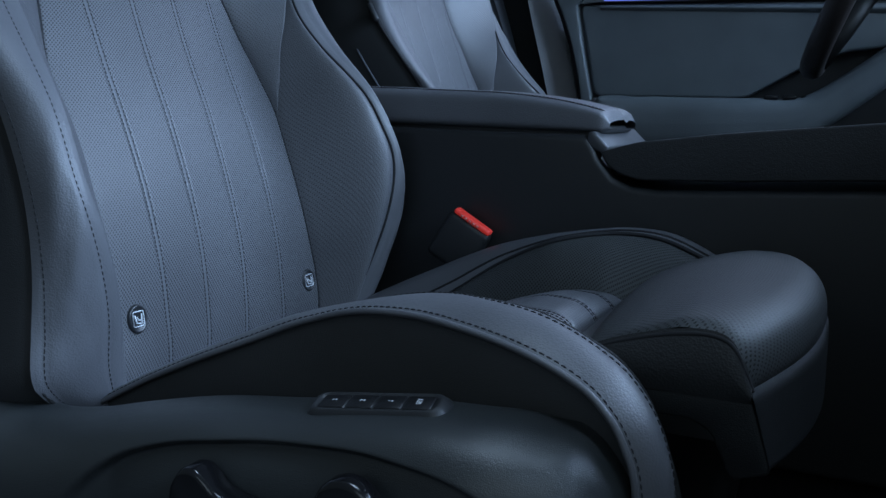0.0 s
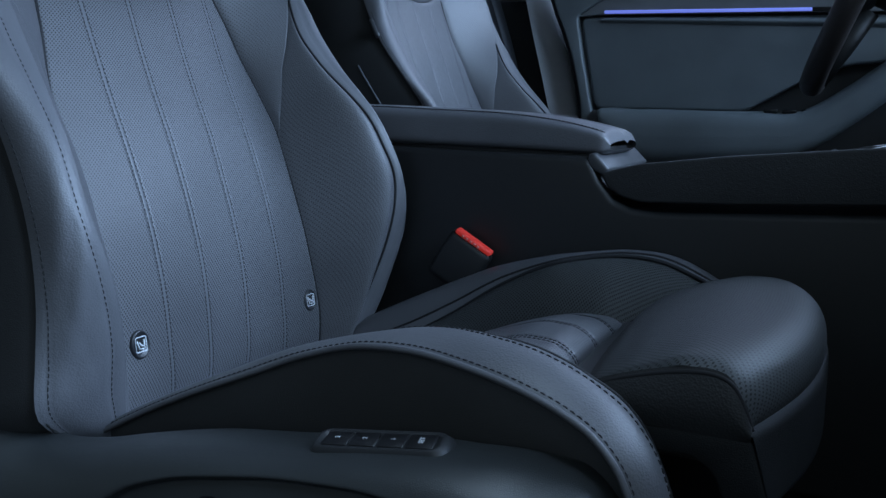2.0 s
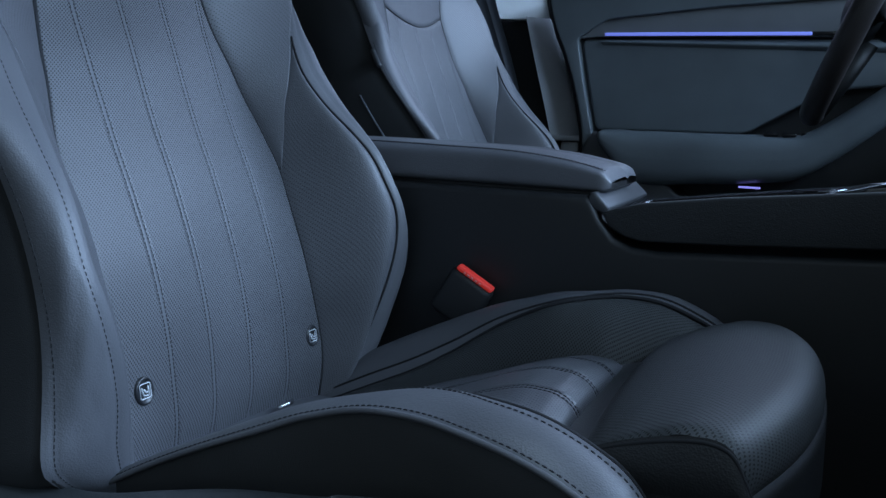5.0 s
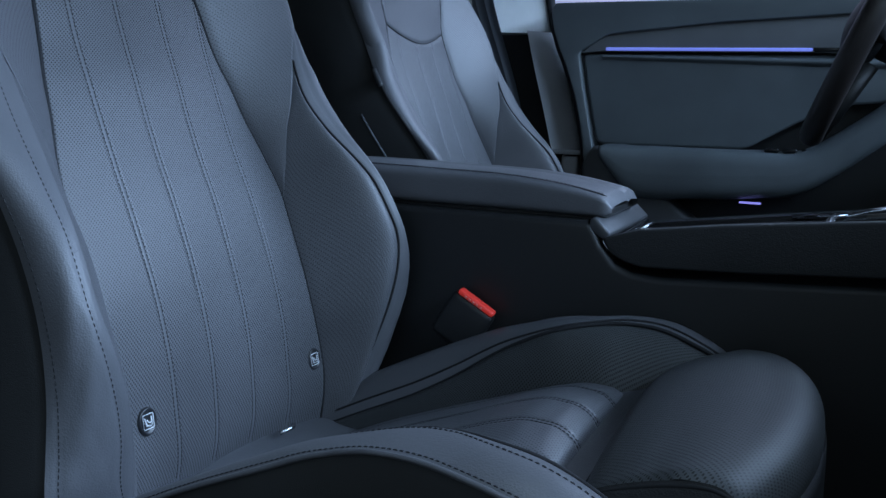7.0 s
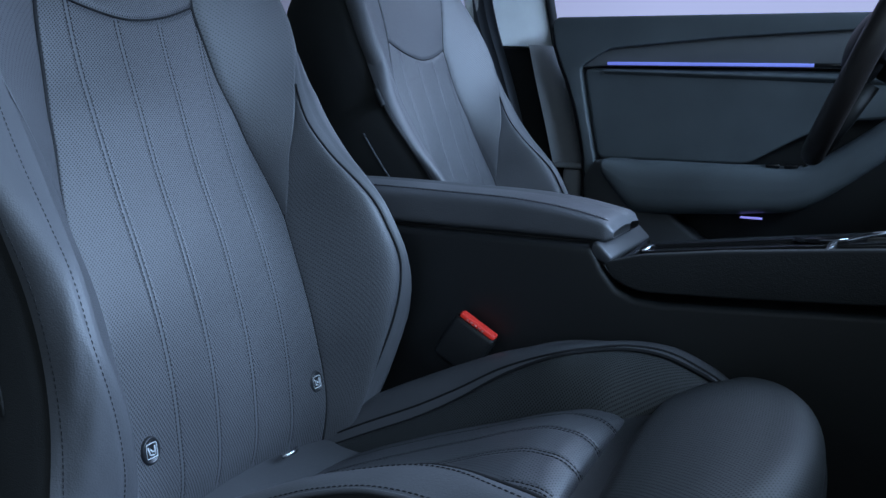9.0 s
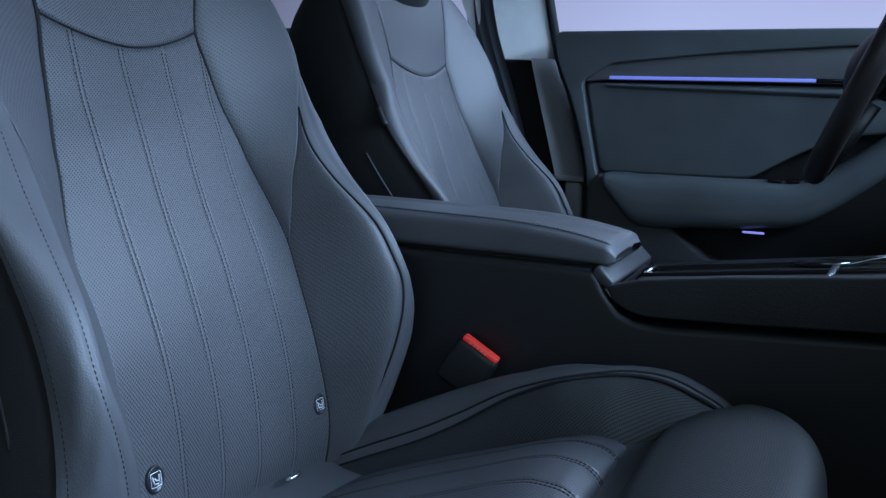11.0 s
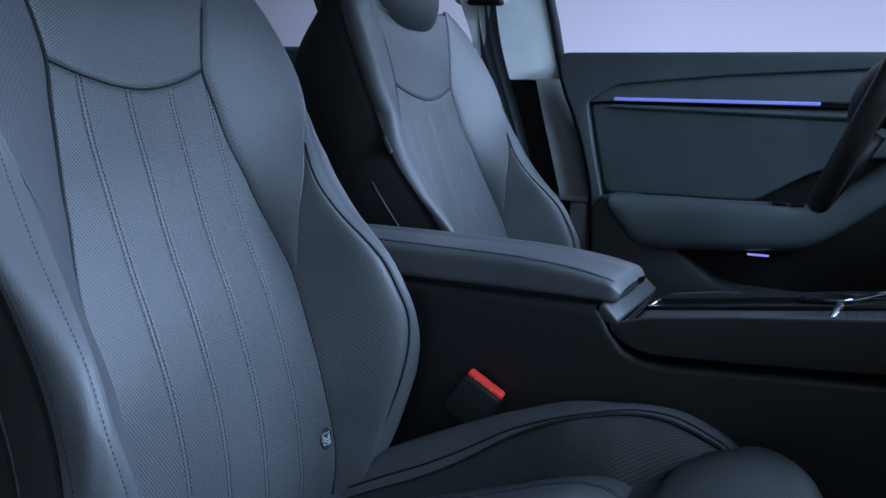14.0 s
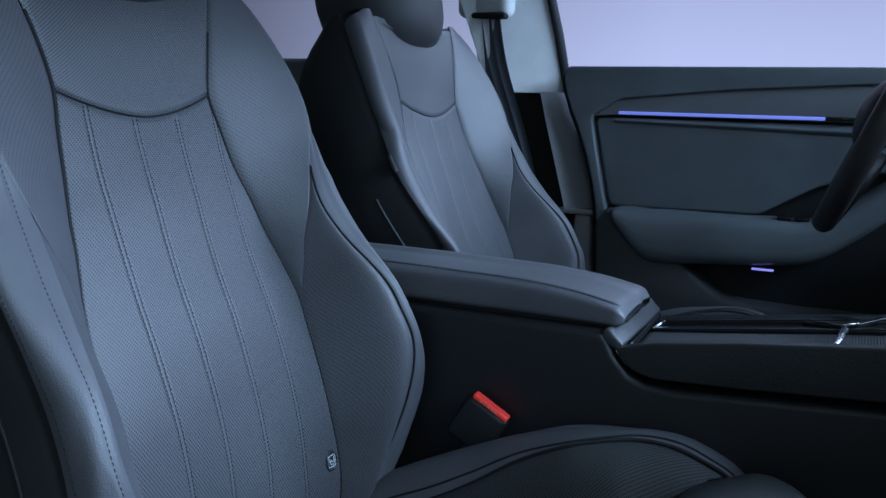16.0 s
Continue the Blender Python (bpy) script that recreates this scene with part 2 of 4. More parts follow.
def slab(poly, axis, a, b, r=0.004, seg=2):
    """A polygon given in the two axes other than `axis`, stretched from a to b along it, edges rounded."""
    bm = bmesh.new()

    def at(p, h):
        return {"x": (h, p[0], p[1]), "y": (p[0], h, p[1]), "z": (p[0], p[1], h)}[axis]
    lo = [bm.verts.new(at(p, a)) for p in poly]
    hi = [bm.verts.new(at(p, b)) for p in poly]
    bm.faces.new(lo)
    bm.faces.new(hi[::-1])
    for i in range(len(poly)):
        j = (i + 1) % len(poly)
        bm.faces.new((lo[i], hi[i], hi[j], lo[j]))
    bmesh.ops.recalc_face_normals(bm, faces=bm.faces)
    if r:
        bmesh.ops.bevel(bm, geom=[e for e in bm.edges if e.calc_face_angle(0) > 0.5], offset=r, segments=seg, profile=0.5, affect="EDGES", clamp_overlap=True)
    return bm


def fillet(poly, r, n=5):
    """Rounds the corners of a polygon in two dimensions."""
    out = []
    k = len(poly)
    for i in range(k):
        p, a, b = Vector(poly[i]), Vector(poly[i - 1]), Vector(poly[(i + 1) % k])
        da, db = (a - p), (b - p)
        q = min(r, da.length * 0.45, db.length * 0.45)
        s, e = p + da.normalized() * q, p + db.normalized() * q
        for j in range(n + 1):
            t = j / n
            out.append(tuple((1 - t) ** 2 * s + 2 * t * (1 - t) * p + t * t * e))
    return out


def text_bm(body, size, m):
    cu = bpy.data.curves.new("print", "FONT")
    cu.body, cu.size, cu.extrude = body, size, 0.0001
    cu.align_x, cu.align_y = "CENTER", "CENTER"
    ob = bpy.data.objects.new("print", cu)
    scene.collection.objects.link(ob)
    me = bpy.data.meshes.new_from_object(ob.evaluated_get(bpy.context.evaluated_depsgraph_get()))
    bpy.data.objects.remove(ob)
    bm = bmesh.new()
    bm.from_mesh(me)
    bmesh.ops.transform(bm, matrix=m, verts=bm.verts)
    return bm

# ---------------------------------------------------------------- seats
UP = Vector((-0.41, 0, 0.912)).normalized()
OUT = Vector((UP.z, 0, -UP.x))
PITCH = 0.762          # from seat to seat
SEAT_Y = 0.605

# Backrest, by the height s over the child-seat tags: half width and depth of its lines.
edge_line = curve([(-0.10, 0.172, -0.060), (-0.06, 0.174, -0.036), (-0.039, 0.175, -0.027), (0.0, 0.176, -0.017), (0.031, 0.173, -0.009), (0.086, 0.171, 0.001), (0.132, 0.169, 0.007), (0.172, 0.170, 0.009),
                   (0.209, 0.173, 0.009), (0.255, 0.167, 0.008), (0.318, 0.152, 0.009), (0.347, 0.147, 0.010), (0.396, 0.135, 0.011),
                   (0.448, 0.127, 0.017), (0.490, 0.120, 0.023), (0.534, 0.128, 0.034), (0.578, 0.141, 0.043), (0.63, 0.158, 0.050), (0.70, 0.172, 0.052)])
crest_line = curve([(-0.10, 0.215, -0.05), (-0.06, 0.228, -0.002), (-0.035, 0.237, 0.020), (0.0, 0.246, 0.048), (0.036, 0.253, 0.072), (0.072, 0.258, 0.090), (0.109, 0.262, 0.101), (0.145, 0.260, 0.103), (0.175, 0.257, 0.101),
                    (0.217, 0.250, 0.091), (0.272, 0.239, 0.076), (0.317, 0.232, 0.066), (0.357, 0.230, 0.060), (0.42, 0.242, 0.064),
                    (0.468, 0.247, 0.064), (0.527, 0.240, 0.062), (0.575, 0.230, 0.058), (0.62, 0.215, 0.052), (0.65, 0.200, 0.044), (0.675, 0.180, 0.032)])
rim_line = curve([(-0.10, 0.285, -0.055), (-0.06, 0.302, -0.005), (-0.035, 0.309, 0.018), (0.0, 0.304, 0.031), (0.055, 0.289, 0.042), (0.109, 0.274, 0.042), (0.17, 0.266, 0.040), (0.224, 0.268, 0.040), (0.295, 0.272, 0.038), (0.37, 0.263, 0.034), (0.44, 0.257, 0.036)])
centre_line = curve([(-0.10, -0.085), (-0.06, -0.050), (0.0, -0.022), (0.04, -0.009), (0.1, 0.004), (0.19, 0.013), (0.25, 0.014), (0.335, 0.017), (0.48, 0.023), (0.58, 0.040), (0.70, 0.045)])
tuck_line = curve([(-0.10, 1.0), (-0.02, 1.0), (0.024, 0.5), (0.083, 0.0), (0.143, 0.3), (0.20, 0.35), (0.26, 1.0), (0.31, 1.0), (0.37, 0.0), (0.70, 0.0)])
heel_line = curve([(-0.10, 0.090), (-0.07, 0.050), (-0.05, 0.020), (-0.035, 0.004), (-0.02, 0.0), (0.0, 0.0), (0.70, 0.0)])
narrow_line = curve([(-0.10, 0.0), (-0.02, 0.3), (0.06, 1.0), (0.20, 1.0), (0.28, 0.35), (0.335, 0.0), (0.40, 0.0), (0.70, 0.0)])
clear_line = curve([(-0.10, 0.6), (-0.03, 0.8), (0.03, 1.0), (0.28, 1.0), (0.36, 0.55), (0.42, 0.1), (0.46, 0.0), (0.70, 0.0)])
round_line = curve([(-0.10, 0.0), (-0.04, 0.0), (0.02, 0.1), (0.08, 0.5), (0.14, 0.9), (0.20, 1.0), (0.28, 1.0), (0.35, 0.6), (0.42, 0.1), (0.46, 0.0), (0.70, 0.0)])
foot_line = curve([(-0.10, 0.045), (-0.03, 0.045), (0.02, 0.014), (0.06, 0.0), (0.10, 0.0), (0.70, 0.0)])
fold_line = curve([(0.195, 0.0), (0.209, 0.04), (0.253, 0.30), (0.281, 0.50), (0.31, 0.76), (0.345, 0.95), (0.372, 1.0)])


def seam_height(u):
    """The curved seam under the shoulder panel."""
    return 0.462 + 0.029 * (abs(u) / 0.12) ** 1.7


def lean(s, u):
    """How far the flutes drift sideways up the backrest."""
    return 0.012 * max(0.0, (s - 0.25) / 0.16) ** 1.5 * (0.8 + 2.0 * u) if s > 0.25 else 0.0


def dip(x, r):
    return math.exp(-(x / r) ** 2)


def build_seat(name, y0, label, slim=0.0):
    seat = thing(name, label, "car seat", "front seats")
    base = Vector((-0.79, y0, 0.40))

    def back(s, u, d):
        return base + UP * s + Vector((0, u, 0)) + OUT * d

    def centre_depth(s, u):
        w, dw = edge_line(s)
        q = min(1.0, abs(u) / w)
        return centre_line(s) + (dw - centre_line(s)) * q ** 2

    # centre insert with stitched flutes
    def insert(a, b):
        top = seam_height((b * 2 - 1) * 0.12)
        s = -0.095 + a * (top + 0.095)
        w = edge_line(s)[0]
        u = (b * 2 - 1) * w
        d = centre_depth(s, u)
        for k in FLUTES:
            off = abs(u - k - lean(s, k))
            d -= 0.0006 * dip(off - 0.0029, 0.0016)
        d -= 0.0026 * dip(w - abs(u), 0.0022) + 0.0022 * dip((top - s), 0.0024)
        wob = noise.noise(Vector((s * 9, u * 9, y0))) * 0.0016
        return back(s, u, d + wob)
    def insert_uv(a, b):
        s = -0.095 + a * (seam_height((b * 2 - 1) * 0.12) + 0.095)
        u = (b * 2 - 1) * edge_line(s)[0]
        return u - lean(s, u), s
    part("back_insert", sheet(insert, 110, 240, insert_uv), M_perf, seat, "perforated leather centre panel with stitched vertical flutes")
    for k in FLUTES:
        for off in (-0.0029, 0.0029):
            pts, ups = [], []
            n = 70
            for i in range(n + 1):
                s = -0.07 + (seam_height(k) + 0.066) * i / n
                u = k + off + lean(s, k)
                pts.append(back(s, u, centre_depth(s, u) - 0.0005 + noise.noise(Vector((s * 9, u * 9, y0))) * 0.0016))
                ups.append(OUT)
            tagged(part("stitching", dashes(pts, ups), M_thread, seat), kind="stuff")

    # shoulder panel over the insert
    def shoulder(a, b):
        lo = seam_height((b * 2 - 1) * 0.12)
        s = lo + a * (0.64 - lo)
        w = edge_line(s)[0]
        u = (b * 2 - 1) * w
        d = centre_depth(s, u) + 0.0012 - 0.0030 * dip(w - abs(u), 0.0022) - 0.0022 * dip(s - lo, 0.0024)
        return back(s, u, d)
    part("shoulder_panel", sheet(shoulder, 50, 70, lambda a, b: (b * 0.27 + 0.5, a * 0.17)), M_perf, seat)
    part("seam", tube([back(seam_height(u) - 0.0005, u, centre_depth(seam_height(u), u) - 0.0012) for u in np.linspace(-0.12, 0.12, 40)], 0.0013), M_groove, seat)

    for sg in (-1, 1):
        def crest_at(s):
            # the door-side bolster is pressed inwards at its foot; the other one has its seam a little inside
            c, dc = crest_line(s)
            if sg < 0:
                q = min(1.0, max(0.0, (0.13 - s) / 0.15))
                q = q * q * (3 - 2 * q)
                return c - 0.013 * q, dc + 0.012 * q
            q = tuck_line(s)
            k = clear_line(s)
            return c - 0.010 * q - 0.030 * k, dc - 0.006 * q + 0.0175 * k

        def rim_at(s):
            e, de = rim_line(s)
            return (e - foot_line(s) - 0.032 * clear_line(s), de + 0.0175 * clear_line(s)) if sg > 0 else (e - heel_line(s) - slim * narrow_line(s) + 0.020 * round_line(s), de + slim * 0.7 * narrow_line(s) + 0.024 * round_line(s))

        def face(s, v, lift=0.0):
            w, dw = edge_line(s)
            c, dc = crest_at(s)
            return w + (c - w) * v, dw + (dc - dw) * v + lift * math.sin(math.pi * v)

        # upper wing, its lower end a point between fold and insert
        def wing(a, b):
            s = 0.198 + a * (0.652 - 0.022 * max(0.0, (b - 0.3) / 0.7) ** 2 - 0.198)
            vt = fold_line(s) if s < 0.372 else 1.0
            v = min(1.0, b / 0.72)
            u, d = face(s, v * vt)
            d += 0.0030 * math.sin(math.pi * v) - 0.0035 * dip(v * vt * 0.08, 0.0030)
            q = max(0.0, (b - 0.72) / 0.28)
            grow = min(1.0, max(0.0, (s - 0.36) / 0.06))
            u += 0.017 * grow * math.sin(q * math.radians(125))
            d -= 0.017 * grow * (1 - math.cos(q * math.radians(125))) + 0.006 * q * (1 - grow)
            return back(s, sg * u, d)
        part("wing", sheet(wing, 90, 36, lambda a, b: (b * 0.11, a * 0.5)), M_perf_soft, seat)

        # inner face of the lower bolster
        def inner(a, b):
            s = -0.095 + a * (0.372 + 0.095)
            vt = fold_line(s) if s > 0.195 else 0.0
            v = vt + (1 - vt) * b
            u, d = face(s, v)
            size = (1 - vt) * 0.11
            d += (0.006 * math.sin(math.pi * b ** 0.8) if sg < 0 else 0.026 * math.sin(math.pi * b ** 1.35)) * (1 - vt) - 0.0035 * dip(b * size, 0.0030)
            return back(s, sg * u, d)
        part("inner_bolster", sheet(inner, 70, 30, lambda a, b: (b * 0.12, a * 0.47)), M_perf_soft, seat)

        # rolled leather band round the bolster's edge
        def roll_at(s, q):
            c, dc = crest_at(s)
            e, de = rim_at(s)
            hide = min(1.0, max(0.0, (s - 0.35) / 0.10))
            c, dc = c - 0.006 * hide, dc - 0.004 * hide
            soft = min(1.0, max(0.0, s / 0.11)) if sg < 0 else 1.0
            mu, md = c + (e - c) * (0.5 + 0.25 * soft) + (0.010 + 0.004 * soft if sg < 0 else 0.018 - 0.27 * foot_line(s)) * (1 - 0.85 * hide), dc + (0.009 if sg < 0 else 0.033 - 0.030 * hide)
            return ((1 - q) ** 2 * c + 2 * q * (1 - q) * mu + q * q * e, (1 - q) ** 2 * dc + 2 * q * (1 - q) * md + q * q * de)

        def roll(a, b):
            s = -0.095 + a * (0.500 + 0.095)
            u, d = roll_at(s, b)
            d -= 0.0014 * dip(b - 0.17, 0.035) + 0.0014 * dip(b - 0.86, 0.035)
            near = max(0.0, 1 - abs(s - 0.04) / 0.15)
            fold = (noise.noise(Vector((s * 22 + b * 3, b * 2.0, sg * 3 + y0))) * 0.0028 + noise.noise(Vector((s * 60 - b * 6, b * 5.0, sg * 7 + y0))) * 0.0011) * near * math.sin(math.pi * min(1, max(0, b)))
            return back(s, sg * (u + fold), d + fold)
        part("bolster_roll", sheet(roll, 70, 22, lambda a, b: (b * 0.07, a * 0.5)), M_leather, seat, "smooth grained grey leather edge band")
        if sg > 0:
            crest = [back(s, sg * roll_at(s, 0.02)[0], roll_at(s, 0.02)[1] + 0.0004) for s in np.linspace(-0.09, 0.37, 70)]
            part("piping", tube(crest, 0.0016), M_groove, seat)
        for q in ((0.17, 0.86) if sg < 0 else (0.86,)):
            pts, ups = [], []
            for s in np.linspace(-0.08, 0.40, 90):
                a = (s + 0.095) / 0.595
                p0, p1, p2 = roll(a, q), roll(a, q + 0.03), roll(min(1.0, a + 0.01), q)
                nrm = (p1 - p0).cross(p2 - p0).normalized()
                if nrm.dot(OUT + Vector((0, sg, 0))) < 0:
                    nrm = -nrm
                pts.append(p0 + nrm * 0.0004)
                ups.append(nrm)
            tagged(part("stitching", dashes(pts, ups, 0.0036, 0.0019, 0.0009, 0.0005), M_seam_thread, seat), kind="stuff")
        fold = [back(s, sg * face(s, fold_line(s))[0], face(s, fold_line(s))[1] - 0.003) for s in np.linspace(0.2, 0.365, 30)]
        part("fold_seam", tube(fold, 0.0011), M_groove, seat)
        line = [back(s, sg * edge_line(s)[0], edge_line(s)[1] - 0.0019) for s in np.linspace(-0.09, 0.57, 90)]
        part("edge_seam", tube(line, 0.0025), M_groove, seat)

        # dark side of the backrest
        def side(a, b):
            s = -0.10 + a * 0.755
            if s < 0.36:
                u, d = rim_at(s)
                u, d = u - 0.004, d - 0.004
            else:
                c, dc = crest_line(s)
                t = min(1.0, (s - 0.36) / 0.08)
                u = (rim_line(s)[0] - 0.004) * (1 - t) + (c + 0.0139) * t
                d = (rim_line(s)[1] - 0.004) * (1 - t) + (dc - 0.0268) * t
            back_d = -0.120 + (0.125 * ((s - 0.47) / 0.205) ** 3 if s > 0.47 else 0.0)
            bulge = 0.014 * math.sin(math.pi * b) - 0.006 * dip(b * 0.14, 0.006)
            return back(s, sg * (u - 0.02 * b + bulge), d + (back_d - d) * b)
        part("side_panel", sheet(side, 50, 16), M_side, seat, "black cloth side of the backrest")
        welt = [side(a, 0.0) + Vector((0.002, sg * 0.003, 0)) for a in np.linspace(0.012, 0.96, 110)]
        part("side_groove", tube([p + Vector((0.004, -sg * 0.0015, 0.001)) for p in welt[24:]], 0.0022), M_groove, seat)
        part("side_piping", tube(welt, 0.0030), M_black_leather, seat)
        seam = [side(a, 0.30) + Vector((0, sg * 0.0006, 0)) for a in np.linspace(0.24, 0.56, 24)]
        part("side_seam", tube(seam, 0.0016), M_belt if y0 > 1 else M_side, seat)
        clip = [back(s, sg * (rim_at(s)[0] + 0.001), rim_at(s)[1]) for s in np.linspace(0.352, 0.384, 8)]
        part("trim_clip", tube(clip, 0.0042), M_chrome_dark, seat, "small satin metal clip")

    # top roll and rear shell
    def top(a, b):
        u = (b * 2 - 1) * 0.186
        w = abs(u) / 0.186
        s = 0.622 + 0.028 * w ** 2
        ang = a * math.pi
        return back(s - 0.01 + 0.02 * math.sin(ang), u, 0.020 + 0.030 * math.cos(ang))
    part("top_roll", sheet(top, 14, 30), M_leather, seat)

    def shell(a, b):
        s = -0.10 + a * 0.765
        w = 0.235 - 0.06 * max(0, (a - 0.75) / 0.25) ** 2
        u = (b * 2 - 1) * w
        bd = -0.116 + (0.115 * ((s - 0.47) / 0.205) ** 3 if s > 0.47 else 0.0)
        return back(s, u, bd - 0.012 * math.sin(math.pi * a) * (1 - (b * 2 - 1) ** 4))
    part("rear_shell", sheet(shell, 20, 20), M_plastic, seat)

    # headrest
    hb = bmesh.new()
    bmesh.ops.create_uvsphere(hb, u_segments=48, v_segments=32, radius=1)
    for v in hb.verts:
        c = v.co
        q = Vector([math.copysign(abs(k) ** 0.62, k) for k in c])
        narrow = 1 - 0.16 * max(0, -q.z)
        v.co = back(0.701 + 0.108 * q.z, 0.160 * q.y * narrow, 0.018 + 0.085 * q.x + 0.018 * q.z - 0.03 * q.y ** 2)
    part("headrest", hb, M_headrest, seat, "rounded dark grey leather headrest")
    for u in (-0.07, 0.07):
        part("headrest_post", tube([back(0.60, u, 0.0), back(0.66, u, 0.015)], 0.006, 12), M_chrome, seat)

    # round child-seat tags
    for u in (-0.142, 0.157):
        low = -0.012 if u > 0 else 0.0
        at = back(low, u, centre_depth(low, u) + 0.0004)
        du = back(0.0, u + 0.004, centre_depth(0.0, u + 0.004)) - back(0.0, u - 0.004, centre_depth(0.0, u - 0.004))
        ds = back(0.012, u, centre_depth(0.012, u)) - back(-0.012, u, centre_depth(-0.012, u))
        du.normalize()
        face_n = du.cross(ds).normalized()
        rot = Matrix((tuple(du), tuple(face_n.cross(du)), tuple(face_n))).transposed().to_4x4()
        m = Matrix.Translation(at) @ rot
        tb = bmesh.new()
        n = 32
        prof = [(0.0, 0.0008), (0.0100, 0.0008), (0.0106, 0.0018), (0.0120, 0.0018), (0.0130, 0.0006), (0.0133, -0.003)]
        rings = [[tb.verts.new((r * math.cos(2 * math.pi * k / n), r * math.sin(2 * math.pi * k / n) * 1.12, z)) for k in range(n)] for r, z in prof[1:]]
        tb.faces.new(rings[0])
        for p, q in zip(rings[:-1], rings[1:]):
            for k in range(n):
                tb.faces.new((p[k], p[(k + 1) % n], q[(k + 1) % n], q[k]))
        bmesh.ops.recalc_face_normals(tb, faces=tb.faces)
        bmesh.ops.transform(tb, matrix=m, verts=tb.verts)
        tag = part("child_seat_tag", tb, M_tag, seat, "round black tag with a raised child-seat sign")
        sign = fillet([(-0.0074, -0.0074), (0.0074, -0.0074), (0.0074, 0.0074), (-0.0074, 0.0074)], 0.002, 4)
        ring = bmesh.new()
        tube([m @ Vector((x, y, 0.0012)) for x, y in sign + sign[:1]], 0.0005, 6, ring)
        part("tag_frame", ring, M_mark, tag)
        seat_sign = bmesh.new()
        for line in ([(-0.005, 0.004), (-0.003, -0.004), (0.003, -0.005)], [(-0.002, 0.002), (0.0005, -0.0015), (0.003, -0.0015)], [(0.0045, 0.0045), (0.0045, -0.005)]):
            tube([m @ Vector((x, y, 0.0012)) for x, y in line], 0.0008, 6, seat_sign)
        part("tag_sign", seat_sign, M_mark, tag)
    # belt anchor loop in the gap
    part("anchor_loop", tube([back(-0.078, 0.06 + 0.03 * t, -0.035 + 0.008 * math.sin(math.pi * t)) for t in np.linspace(0, 1, 10)], 0.003, 8), M_chrome, seat)

    # ------------------------------------------------ cushion
    def P(x, u, z):
        return Vector((x, y0 + u, z))
    ins_z = curve([(-0.86, 0.240), (-0.76, 0.285), (-0.68, 0.322), (-0.605, 0.352), (-0.53, 0.379), (-0.465, 0.402), (-0.43, 0.410), (-0.412, 0.4095)])

    def cushion(a, b):
        u = (b * 2 - 1) * 0.158
        run = a * 0.53
        if run < 0.448:
            x = -0.86 + run
            z = ins_z(x)
        else:
            q = min(1.0, (run - 0.448) / 0.05) * math.radians(88)
            x = -0.412 + 0.026 * math.sin(q)
            z = 0.4095 - 0.026 * (1 - math.cos(q)) - max(0, run - 0.498) * 2.0
        puff = (0.010 + 0.008 * min(1.0, run / 0.4)) * (1 - (u / 0.158) ** 2)
        x -= 0.016 * min(1.0, run / 0.45) ** 3 * (1 - (u / 0.158) ** 2)
        g = sum(0.0009 * dip(abs(u - k) - 0.0029, 0.0022) for k in FLUTES)
        turn = min(1.0, max(0.0, (run - 0.43) / 0.07))
        return P(x + (puff * 0.5 - g) * turn * turn * (3 - 2 * turn), u, z + puff - g - 0.007 * dip(0.158 - abs(u), 0.005) - 0.012 * dip(run - 0.105, 0.012) * (run > 0.10) - 0.020 * (run < 0.10))
    part("seat_insert", sheet(cushion, 110, 150, lambda a, b: (b * 0.316 - 0.158, a * 0.53)), M_perf_cushion, seat, "perforated seat cushion panel with stitched flutes")
    def rear_pad(a, b):
        u = (b * 2 - 1) * 0.195
        x = -0.88 + (0.152 + 0.02 * b) * a
        z = 0.296 - 0.30 * (x + 0.80) ** 2 - 0.012 * max(0.0, (a - 0.90) / 0.10) ** 2
        return P(x, u, z + 0.010 * (1 - (u / 0.166) ** 2))
    part("rear_seat_pad", sheet(rear_pad, 20, 30), M_leather, seat, "smooth grey leather pad at the back of the cushion")
    for k in FLUTES:
        for off in (-0.0029, 0.0029):
            b = ((k + off) / 0.158 + 1) / 2
            pts = [cushion(a, b) + Vector((0.0006, 0, 0.0006)) for a in np.linspace(0.25, 0.945, 70)]
            tagged(part("stitching", dashes(pts, [Vector((0.3, 0, 1))] * 70), M_thread, seat), kind="stuff")

